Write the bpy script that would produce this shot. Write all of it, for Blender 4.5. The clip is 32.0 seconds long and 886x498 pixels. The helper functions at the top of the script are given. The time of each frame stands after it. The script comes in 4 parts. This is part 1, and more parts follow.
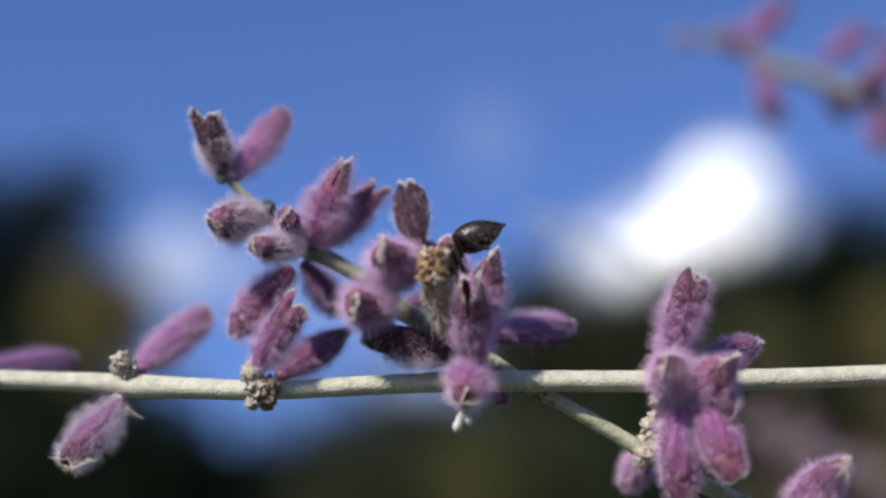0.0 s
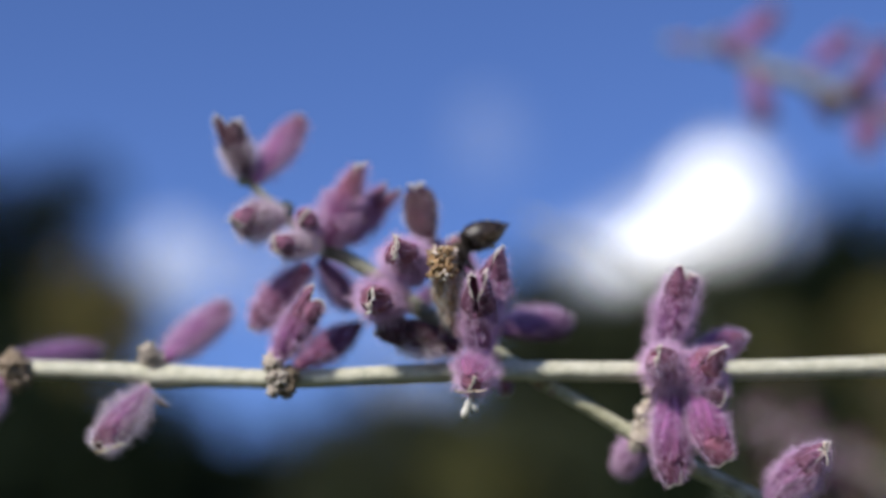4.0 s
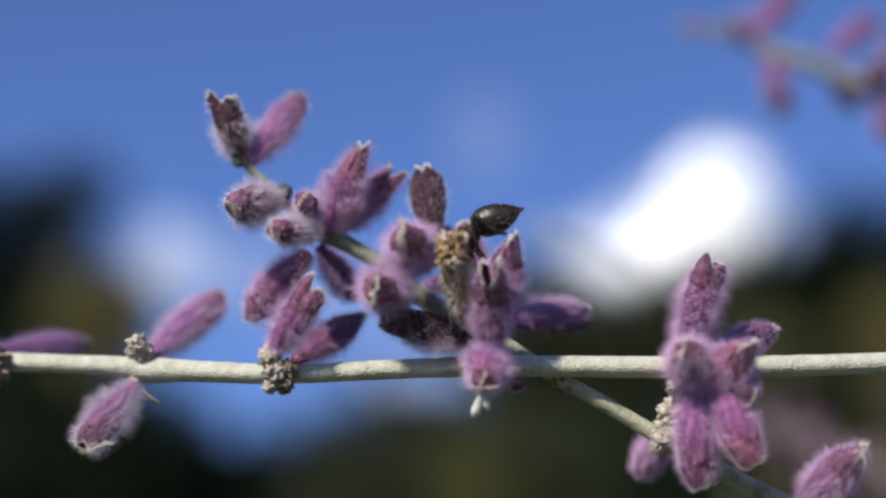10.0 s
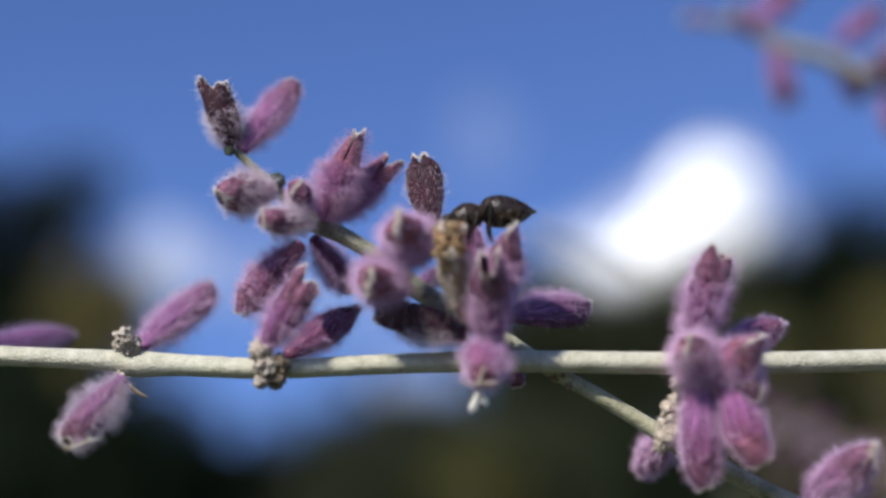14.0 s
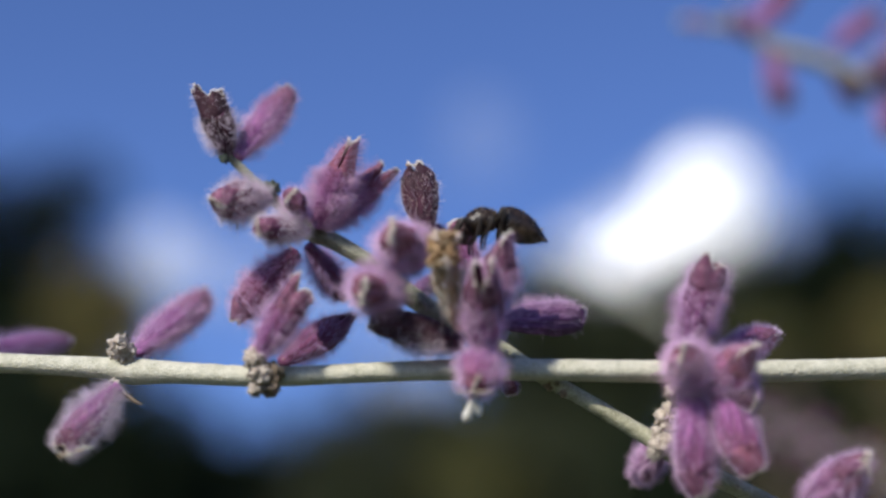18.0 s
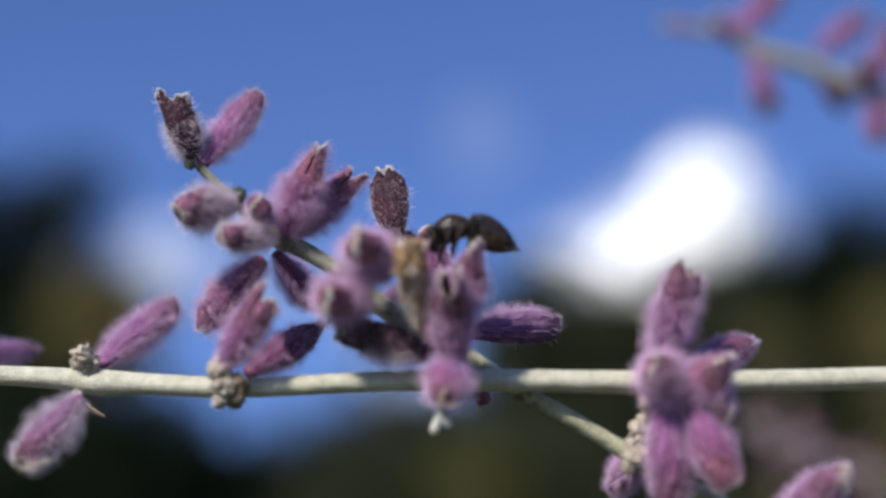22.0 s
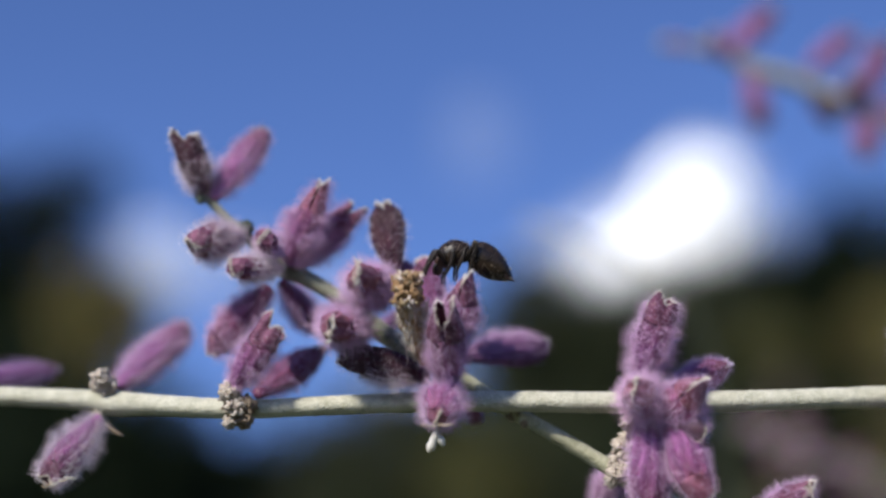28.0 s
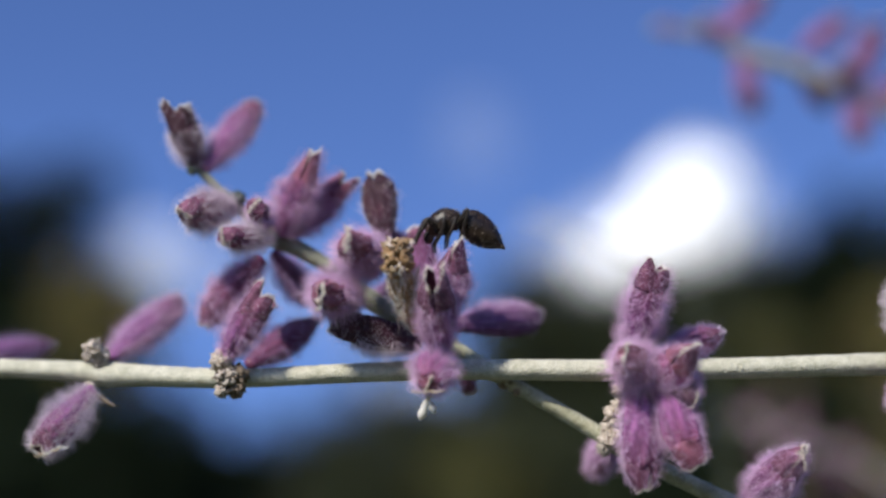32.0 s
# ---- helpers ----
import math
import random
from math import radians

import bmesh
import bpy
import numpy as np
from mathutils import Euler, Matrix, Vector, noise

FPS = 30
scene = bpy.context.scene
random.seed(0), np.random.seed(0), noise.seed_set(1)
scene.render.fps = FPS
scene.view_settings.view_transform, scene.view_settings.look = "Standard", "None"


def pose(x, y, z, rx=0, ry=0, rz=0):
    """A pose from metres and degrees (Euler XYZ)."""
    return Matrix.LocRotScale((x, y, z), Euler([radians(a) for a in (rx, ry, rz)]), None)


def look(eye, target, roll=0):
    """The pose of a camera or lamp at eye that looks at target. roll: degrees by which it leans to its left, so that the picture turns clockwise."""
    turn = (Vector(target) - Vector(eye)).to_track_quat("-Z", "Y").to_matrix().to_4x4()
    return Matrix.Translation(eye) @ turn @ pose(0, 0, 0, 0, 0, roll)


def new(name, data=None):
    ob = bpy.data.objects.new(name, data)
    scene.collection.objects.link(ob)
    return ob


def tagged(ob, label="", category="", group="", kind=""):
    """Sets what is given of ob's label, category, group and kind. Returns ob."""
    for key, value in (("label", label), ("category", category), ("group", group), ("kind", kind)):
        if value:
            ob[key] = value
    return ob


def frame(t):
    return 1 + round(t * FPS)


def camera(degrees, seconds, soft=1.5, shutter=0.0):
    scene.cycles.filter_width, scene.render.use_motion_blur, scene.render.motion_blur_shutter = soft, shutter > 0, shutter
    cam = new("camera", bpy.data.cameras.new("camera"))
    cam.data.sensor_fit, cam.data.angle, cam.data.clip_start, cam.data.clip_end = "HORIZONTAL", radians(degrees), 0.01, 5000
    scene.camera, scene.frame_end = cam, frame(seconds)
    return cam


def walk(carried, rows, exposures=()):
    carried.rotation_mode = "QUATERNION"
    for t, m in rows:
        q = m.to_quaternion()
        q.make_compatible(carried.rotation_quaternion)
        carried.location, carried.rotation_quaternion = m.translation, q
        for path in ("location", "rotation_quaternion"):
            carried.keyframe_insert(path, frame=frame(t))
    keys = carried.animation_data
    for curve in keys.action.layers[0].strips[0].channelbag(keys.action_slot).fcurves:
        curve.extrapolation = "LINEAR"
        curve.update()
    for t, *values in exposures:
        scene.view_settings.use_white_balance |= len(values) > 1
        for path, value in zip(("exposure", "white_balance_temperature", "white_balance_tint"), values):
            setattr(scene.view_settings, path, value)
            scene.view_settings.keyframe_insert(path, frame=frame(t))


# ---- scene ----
cam = camera(30, 32.0, soft=2.4)
HEIGHT = 0.45
CAM = pose(0, 0, HEIGHT, 110, 0, 0)
FOCUS = 131.67  # mm from the lens to the middle of the sprig
cam.data.dof.use_dof = True
cam.data.dof.focus_distance = 0.1356
cam.data.dof.aperture_fstop = 10.0
cam.data.dof.aperture_blades = 0
walk(cam, [(0.0, CAM), (32.0, CAM)], [(0.0, 0.0), (32.0, 0.0)])

# ---- world and sun ----
SUN_DIR = (CAM.to_3x3() @ Vector((-0.42, 0.77, 0.50))).normalized()
world = bpy.data.worlds.new("sky")
scene.world = world
world.use_nodes = True
wn = world.node_tree.nodes
wl = world.node_tree.links
sky = wn.new("ShaderNodeTexSky")
sky.sky_type = "NISHITA"
sky.sun_disc = False
sky.sun_elevation = math.asin(SUN_DIR.z)
sky.sun_rotation = math.atan2(SUN_DIR.x, SUN_DIR.y)
sky.dust_density = 0.35
sky.air_density = 1.0
sky.ozone_density = 3.0
tint = wn.new("ShaderNodeMix")
tint.data_type = "RGBA"
tint.blend_type = "MULTIPLY"
tint.inputs[0].default_value = 1.0
tint.inputs[7].default_value = (0.768, 0.89, 1.345, 1)
wl.new(sky.outputs[0], tint.inputs[6])
wl.new(tint.outputs[2], wn["Background"].inputs[0])
wn["Background"].inputs[1].default_value = 0.102
sun = new("sun", bpy.data.lights.new("sun", "SUN"))
sun.data.energy = 5.0
sun.data.angle = radians(0.53)
sun.data.color = (1.0, 0.95, 0.87)
sun.matrix_world = look(SUN_DIR * 50, (0, 0, 0))


# ---- materials ----
def material(name, dark, light, grain, rough=0.7, bump=0.3, fine=6.0, translucent=0.0, spots=None, sheen=0.0, island=0.0, veins=False, tip=None):
    """A surface whose colour wanders from dark to light at two scales, with fine relief. grain: size in metres."""
    m = bpy.data.materials.new(name)
    m.use_nodes = True
    n, l = m.node_tree.nodes, m.node_tree.links
    b = n["Principled BSDF"]
    tc = n.new("ShaderNodeTexCoord")
    big, small = n.new("ShaderNodeTexNoise"), n.new("ShaderNodeTexNoise")
    big.inputs["Scale"].default_value = 1 / grain
    big.inputs["Detail"].default_value = 4
    small.inputs["Scale"].default_value = fine / grain
    small.inputs["Detail"].default_value = 3
    for t in (big, small):
        l.new(tc.outputs["Object"], t.inputs["Vector"])
    mixer = n.new("ShaderNodeMath")
    mixer.operation = "MULTIPLY_ADD"
    mixer.inputs[1].default_value = 0.45
    l.new(small.outputs[0], mixer.inputs[0])
    half = n.new("ShaderNodeMath")
    half.operation = "MULTIPLY"
    half.inputs[1].default_value = 0.6
    l.new(big.outputs[0], half.inputs[0])
    l.new(half.outputs[0], mixer.inputs[2])
    ramp = n.new("ShaderNodeValToRGB")
    ramp.color_ramp.elements[0].position, ramp.color_ramp.elements[0].color = 0.36, (*dark, 1)
    ramp.color_ramp.elements[1].position, ramp.color_ramp.elements[1].color = 0.66, (*light, 1)
    l.new(mixer.outputs[0], ramp.inputs[0])
    colour = ramp.outputs[0]
    if spots:
        size, tone = spots
        v = n.new("ShaderNodeTexVoronoi")
        v.inputs["Scale"].default_value = 1 / size
        l.new(tc.outputs["Object"], v.inputs["Vector"])
        cut = n.new("ShaderNodeMath")
        cut.operation = "LESS_THAN"
        cut.inputs[1].default_value = 0.20
        l.new(v.outputs["Distance"], cut.inputs[0])
        some = n.new("ShaderNodeMath")
        some.operation = "MULTIPLY"
        l.new(cut.outputs[0], some.inputs[0])
        patch = n.new("ShaderNodeMapRange")
        patch.inputs[1].default_value, patch.inputs[2].default_value, patch.inputs[4].default_value = 0.45, 0.62, 0.8
        l.new(big.outputs[0], patch.inputs[0])
        l.new(patch.outputs[0], some.inputs[1])
        mx = n.new("ShaderNodeMix")
        mx.data_type = "RGBA"
        mx.inputs[7].default_value = (*tone, 1)
        l.new(some.outputs[0], mx.inputs[0])
        l.new(colour, mx.inputs[6])
        colour = mx.outputs[2]
    if island:
        g = n.new("ShaderNodeNewGeometry")
        hsv = n.new("ShaderNodeHueSaturation")
        mr = n.new("ShaderNodeMapRange")
        mr.inputs[3].default_value, mr.inputs[4].default_value = 1 - island, 1 + island
        l.new(g.outputs["Random Per Island"], mr.inputs[0])
        l.new(mr.outputs[0], hsv.inputs["Value"])
        l.new(colour, hsv.inputs["Color"])
        colour = hsv.outputs[0]
    if veins:
        at_vein = n.new("ShaderNodeAttribute")
        at_vein.attribute_name = "vein"
        vr = n.new("ShaderNodeMapRange")
        vr.inputs[3].default_value, vr.inputs[4].default_value = 0.75, 1.15
        l.new(at_vein.outputs["Fac"], vr.inputs[0])
        vh = n.new("ShaderNodeHueSaturation")
        l.new(vr.outputs[0], vh.inputs["Value"])
        l.new(colour, vh.inputs["Color"])
        colour = vh.outputs[0]
    if tip:
        at_tip = n.new("ShaderNodeAttribute")
        at_tip.attribute_name = "along"
        tr_tip = n.new("ShaderNodeMapRange")
        tr_tip.inputs[1].default_value, tr_tip.inputs[2].default_value, tr_tip.inputs[4].default_value = 0.55, 1.0, 0.7
        l.new(at_tip.outputs["Fac"], tr_tip.inputs[0])
        mt = n.new("ShaderNodeMix")
        mt.data_type = "RGBA"
        mt.inputs[7].default_value = (*tip, 1)
        l.new(tr_tip.outputs[0], mt.inputs[0])
        l.new(colour, mt.inputs[6])
        colour = mt.outputs[2]
    l.new(colour, b.inputs["Base Color"])
    b.inputs["Roughness"].default_value = rough
    b.inputs["Specular IOR Level"].default_value = 0.35
    b.inputs["Sheen Weight"].default_value = sheen
    if bump:
        bp = n.new("ShaderNodeBump")
        bp.inputs["Strength"].default_value = bump
        bp.inputs["Distance"].default_value = grain / fine
        l.new(small.outputs[0], bp.inputs["Height"])
        l.new(bp.outputs[0], b.inputs["Normal"])
    if translucent:
        tr = n.new("ShaderNodeBsdfTranslucent")
        l.new(colour, tr.inputs[0])
        ms = n.new("ShaderNodeMixShader")
        ms.inputs[0].default_value = translucent
        l.new(b.outputs[0], ms.inputs[1])
        l.new(tr.outputs[0], ms.inputs[2])
        l.new(ms.outputs[0], n["Material Output"].inputs[0])
    return m


GLAND = (0.62, 0.50, 0.44)
SKIN = {
    "mauve": material("mauve_calyx", (0.185, 0.053, 0.165), (0.39, 0.150, 0.35), 0.0016, spots=(0.00045, GLAND), translucent=0.15, veins=True, tip=(0.17, 0.055, 0.085)),
    "rose": material("rose_calyx", (0.23, 0.058, 0.195), (0.47, 0.170, 0.41), 0.0016, spots=(0.0005, GLAND), translucent=0.15, veins=True, tip=(0.24, 0.075, 0.11)),
    "violet": material("violet_calyx", (0.09, 0.032, 0.095), (0.25, 0.105, 0.25), 0.0016, spots=(0.0006, GLAND), translucent=0.15, veins=True, tip=(0.10, 0.042, 0.075)),
    "plum": material("plum_calyx", (0.024, 0.008, 0.016), (0.095, 0.030, 0.054), 0.0012, spots=(0.00035, GLAND), translucent=0.1, veins=True, tip=(0.035, 0.014, 0.018)),
    "damson": material("damson_calyx", (0.15, 0.040, 0.100), (0.28, 0.090, 0.185), 0.0014, spots=(0.0005, GLAND), translucent=0.12, veins=True, tip=(0.14, 0.05, 0.075)),
    "dry": material("dry_petal", (0.31, 0.145, 0.050), (0.74, 0.52, 0.30), 0.0008, bump=0.8, spots=(0.0006, (0.75, 0.62, 0.42)), translucent=0.15, veins=True),
}
INNER = material("calyx_throat", (0.13, 0.045, 0.10), (0.32, 0.13, 0.25), 0.001, spots=(0.0004, (0.5, 0.3, 0.3)), translucent=0.15)
LIPS = {}
LIP = material("calyx_lip", (0.080, 0.026, 0.056), (0.27, 0.100, 0.165), 0.0009, spots=(0.00035, GLAND), translucent=0.15, veins=True)
LIPS["rose"] = material("rose_lip", (0.15, 0.042, 0.07), (0.38, 0.14, 0.20), 0.0009, spots=(0.00035, GLAND), translucent=0.15, veins=True)
LIPS["plum"] = SKIN["plum"]
LIPS["dry"] = SKIN["dry"]
LIPS["violet"] = SKIN["violet"]
LIPS["damson"] = LIP
HAIR = {
    "mauve": material("lilac_hair", (0.70, 0.43, 0.69), (0.92, 0.70, 0.90), 0.0012, rough=0.4, bump=0, translucent=0.2, island=0.12),
    "rose": material("rose_hair", (0.73, 0.44, 0.69), (0.93, 0.70, 0.88), 0.0012, rough=0.4, bump=0, translucent=0.2, island=0.12),
    "violet": material("violet_hair", (0.50, 0.34, 0.62), (0.74, 0.56, 0.84), 0.0012, rough=0.4, bump=0, translucent=0.2, island=0.12),
    "pale": material("pale_hair", (0.82, 0.68, 0.80), (0.95, 0.86, 0.92), 0.0012, rough=0.4, bump=0, translucent=0.2, island=0.10),
    "cream": material("cream_hair", (0.80, 0.72, 0.62), (0.94, 0.90, 0.82), 0.0012, rough=0.5, bump=0, translucent=0.2, island=0.15),
}
GLAND_SKIN = material("oil_glands", (0.50, 0.38, 0.33), (0.80, 0.70, 0.60), 0.0003, rough=0.25, bump=0, translucent=0.25, island=0.3)
STEM = material("felted_stem", (0.37, 0.36, 0.262), (0.61, 0.585, 0.465), 0.0011, rough=0.9, bump=0.9, fine=5, sheen=0.2)
BRACT = material("slate_bract", (0.03, 0.042, 0.034), (0.10, 0.12, 0.09), 0.0008, rough=0.9, bump=0.8)
STEM_GREEN = material("green_stem", (0.13, 0.13, 0.095), (0.34, 0.335, 0.245), 0.0011, rough=0.9, bump=0.9, fine=5, sheen=0.2)
STEM_MID = material("mottled_stem", (0.20, 0.20, 0.12), (0.50, 0.48, 0.34), 0.0012, rough=0.9, bump=0.9, fine=5, spots=(0.0012, (0.13, 0.10, 0.06)), sheen=0.2)
STEM_OLIVE = material("olive_stem", (0.20, 0.185, 0.11), (0.42, 0.39, 0.26), 0.0012, rough=0.9, bump=0.9, fine=5)
# stem colour with shade painted in, for the lower part of the bare stalk
SHADE_STEM = material("shaded_stalk", (0.03, 0.035, 0.025), (0.09, 0.10, 0.06), 0.002, rough=0.9, bump=0.6)
STEM_HAIR = material("stem_felt", (0.58, 0.56, 0.42), (0.78, 0.74, 0.60), 0.001, rough=0.6, bump=0, translucent=0.3, island=0.15)
NUB = material("dry_nub", (0.26, 0.19, 0.14), (0.78, 0.70, 0.60), 0.0005, rough=0.9, bump=0.9, translucent=0.1)
PETAL = material("cream_petal", (0.34, 0.21, 0.08), (0.80, 0.70, 0.52), 0.0007, rough=0.8, bump=0.7, translucent=0.2)
CREST = material("dried_crest", (0.50, 0.36, 0.30), (0.86, 0.76, 0.68), 0.0006, rough=0.8, bump=0.5, translucent=0.2)
WHITE = material("white_style", (0.62, 0.58, 0.48), (0.86, 0.84, 0.78), 0.0006, rough=0.8, bump=0.5, translucent=0.2)
DRY_NUB = material("brown_nub", (0.10, 0.07, 0.05), (0.36, 0.28, 0.20), 0.0006, rough=0.9, bump=0.9)
CHITIN = material("dark_chitin", (0.003, 0.0025, 0.0025), (0.044, 0.028, 0.018), 0.0006, rough=0.24, bump=0.32, fine=5, spots=(0.0005, (0.08, 0.06, 0.04)))
LEG = material("dark_leg", (0.004, 0.0035, 0.003), (0.040, 0.029, 0.021), 0.0005, rough=0.4, bump=0.3)
FACE = material("brown_face", (0.014, 0.007, 0.005), (0.11, 0.055, 0.038), 0.0004, rough=0.5, bump=0.4)
SCALE = material("pale_scales", (0.28, 0.24, 0.18), (0.60, 0.55, 0.45), 0.0004, rough=0.6, bump=0, translucent=0.2)
TAN = material("tan_scales", (0.22, 0.15, 0.09), (0.58, 0.47, 0.34), 0.0004, rough=0.5, bump=0, island=0.4)
EYE = material("black_eye", (0.004, 0.004, 0.005), (0.012, 0.011, 0.012), 0.001, rough=0.06, bump=0)
BARK = material("bark", (0.05, 0.04, 0.03), (0.16, 0.12, 0.09), 0.12, rough=0.95, bump=0.8)
# near-black leaves: the deep shade of the crowns is put into their colour
SHADED_LEAF = material("shaded_foliage", (0.006, 0.012, 0.006), (0.020, 0.030, 0.014), 0.5, rough=0.6, bump=0, translucent=0.15, island=0.35)
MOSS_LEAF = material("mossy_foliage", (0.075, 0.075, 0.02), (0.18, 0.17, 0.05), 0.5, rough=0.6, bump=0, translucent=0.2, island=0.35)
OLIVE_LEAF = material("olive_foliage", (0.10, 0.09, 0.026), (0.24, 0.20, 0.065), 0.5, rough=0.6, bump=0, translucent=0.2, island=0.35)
# hardly any sky gleam either, to keep the painted shade deep
SHADED_LEAF.node_tree.nodes["Principled BSDF"].inputs["Specular IOR Level"].default_value = 0.08
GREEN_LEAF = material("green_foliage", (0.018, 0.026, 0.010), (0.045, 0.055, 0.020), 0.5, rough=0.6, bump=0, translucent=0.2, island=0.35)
GRASS = material("grass", (0.03, 0.045, 0.015), (0.09, 0.10, 0.04), 0.8, rough=0.95, bump=0.6, fine=30)
CLOUD = material("cloud_white", (0.90, 0.90, 0.91), (0.95, 0.95, 0.95), 60.0, rough=1.0, bump=0.0)


# added glow: stands in for scattered light that whitens the shaded undersides
CLOUD.node_tree.nodes["Principled BSDF"].inputs["Emission Color"].default_value = (0.93, 0.96, 1.0, 1)
CLOUD.node_tree.nodes["Principled BSDF"].inputs["Emission Strength"].default_value = 0.32


def thin_cloud(name, solid):
    # the copy keeps the added glow
    m = CLOUD.copy()
    m.name = name
    n, l = m.node_tree.nodes, m.node_tree.links
    clear, ms = n.new("ShaderNodeBsdfTransparent"), n.new("ShaderNodeMixShader")
    ms.inputs[0].default_value = solid
    l.new(clear.outputs[0], ms.inputs[1])
    l.new(n["Principled BSDF"].outputs[0], ms.inputs[2])
    l.new(ms.outputs[0], n["Material Output"].inputs[0])
    return m


# ---- mesh helpers ----
rng = np.random.default_rng(7)
MM = 0.001


def at(u, v, w):
    """A place in the world from mm across and up in the plane of focus, carried w mm deeper along the line of sight."""
    k = (FOCUS + w) / FOCUS
    return CAM @ Vector((u * k * MM, v * k * MM, -(FOCUS + w) * MM))


TO_LENS = (CAM.to_3x3() @ Vector((0, 0, 1))).normalized()


def mesh_part(name, verts, faces, mat, parent=None, label="", place=None, smooth=True, inner=None, inner_from=None, vein=None, along=None):
    me = bpy.data.meshes.new(name)
    me.from_pydata([tuple(p) for p in verts], [], [tuple(int(i) for i in f) for f in faces])
    me.materials.append(mat)
    if inner is not None:
        me.materials.append(inner)
        for p in me.polygons[inner_from:]:
            p.material_index = 1
    if smooth:
        me.polygons.foreach_set("use_smooth", [True] * len(me.polygons))
    if vein is not None:
        me.attributes.new("vein", "FLOAT", "POINT").data.foreach_set("value", np.asarray(vein, np.float32))
    if along is not None:
        me.attributes.new("along", "FLOAT", "POINT").data.foreach_set("value", np.asarray(along, np.float32))
    me.update()
    ob = new(name, me)
    if parent is not None:
        ob.parent = parent
    if place is not None:
        ob.location = place
    if label:
        ob["label"] = label
    return ob


def part(name, bm, mat, parent, label="", place=None):
    """One bmesh as one mesh object under a thing or a part."""
    me = bpy.data.meshes.new(name)
    bm.to_mesh(me)
    bm.free()
    me.materials.append(mat)
    me.polygons.foreach_set("use_smooth", [True] * len(me.polygons))
    ob = new(name, me)
    ob.parent = parent
    if place is not None:
        ob.location = place
    if label:
        ob["label"] = label
    return ob


def grid_faces(rows, cols, base=0, wrap=True):
    out = []
    for i in range(rows - 1):
        for j in range(cols if wrap else cols - 1):
            a, b = base + i * cols + j, base + i * cols + (j + 1) % cols
            out.append((a, b, b + cols, a + cols))
    return out


def spline(points, step):
    """Smooth path through points (last column may hold a radius)."""
    p = np.array(points, float)
    p = np.vstack([2 * p[0] - p[1], p, 2 * p[-1] - p[-2]])
    out = []
    for i in range(1, len(p) - 2):
        n = max(2, int(np.linalg.norm(p[i + 1, :3] - p[i, :3]) / step))
        for k in range(n):
            t = k / n
            out.append(0.5 * (2 * p[i] + (p[i + 1] - p[i - 1]) * t + (2 * p[i - 1] - 5 * p[i] + 4 * p[i + 1] - p[i + 2]) * t * t
                              + (3 * p[i] - p[i - 1] - 3 * p[i + 1] + p[i + 2]) * t ** 3))
    out.append(p[-2])
    return np.array(out)


def tube(path, sides, uneven=0.0, square=0.0):
    """Verts, faces, normals of a closed tube along rows of x, y, z, radius."""
    c, r = path[:, :3], path[:, 3]
    d = np.gradient(c, axis=0)
    d /= np.linalg.norm(d, axis=1)[:, None] + 1e-12
    side = np.cross(d, np.array(TO_LENS) + 0.013)
    side /= np.linalg.norm(side, axis=1)[:, None] + 1e-12
    up = np.cross(side, d)
    a = np.linspace(0, 2 * math.pi, sides, endpoint=False)
    n = side[:, None, :] * np.cos(a)[None, :, None] + up[:, None, :] * np.sin(a)[None, :, None]
    rr = r[:, None] * (1 + square * np.cos(4 * a)[None, :])
    if uneven:
        lump = rng.normal(0, 1, (len(c), sides))
        lump = (lump + np.roll(lump, 1, 1) + np.roll(lump, -1, 1)) / 2
        slow = np.convolve(rng.normal(0, 1, len(c) + 8), np.ones(9) / 3, "valid")[:len(c)]
        rr = rr * (1 + uneven * lump + uneven * slow[:, None])
    v = (c[:, None, :] + n * rr[:, :, None])
    f = grid_faces(len(c), sides)
    flat = v.reshape(-1, 3)
    k = len(flat)
    flat = np.vstack([flat, c[:1], c[-1:]])
    f += [(k, (j + 1) % sides, j) for j in range(sides)]
    o = (len(c) - 1) * sides
    f += [(k + 1, o + j, o + (j + 1) % sides) for j in range(sides)]
    return flat, f, v, n


def strands(root, way, length, thick):
    """Many tapered three-sided hairs: roots, directions, lengths -> verts, faces."""
    n = len(root)
    way = way / (np.linalg.norm(way, axis=1)[:, None] + 1e-12)
    s = np.cross(way, rng.normal(0, 1, (n, 3)))
    s /= np.linalg.norm(s, axis=1)[:, None] + 1e-12
    t = np.cross(way, s)
    v = np.empty((n, 4, 3))
    for k in range(3):
        a = 2 * math.pi * k / 3
        v[:, k] = root + (s * math.cos(a) + t * math.sin(a)) * thick
    v[:, 3] = root + way * length[:, None]
    pat = np.array([(0, 1, 3), (1, 2, 3), (2, 0, 3)])
    b = (np.arange(n) * 4)[:, None, None]
    return v.reshape(-1, 3), (pat[None] + b).reshape(-1, 3).tolist()


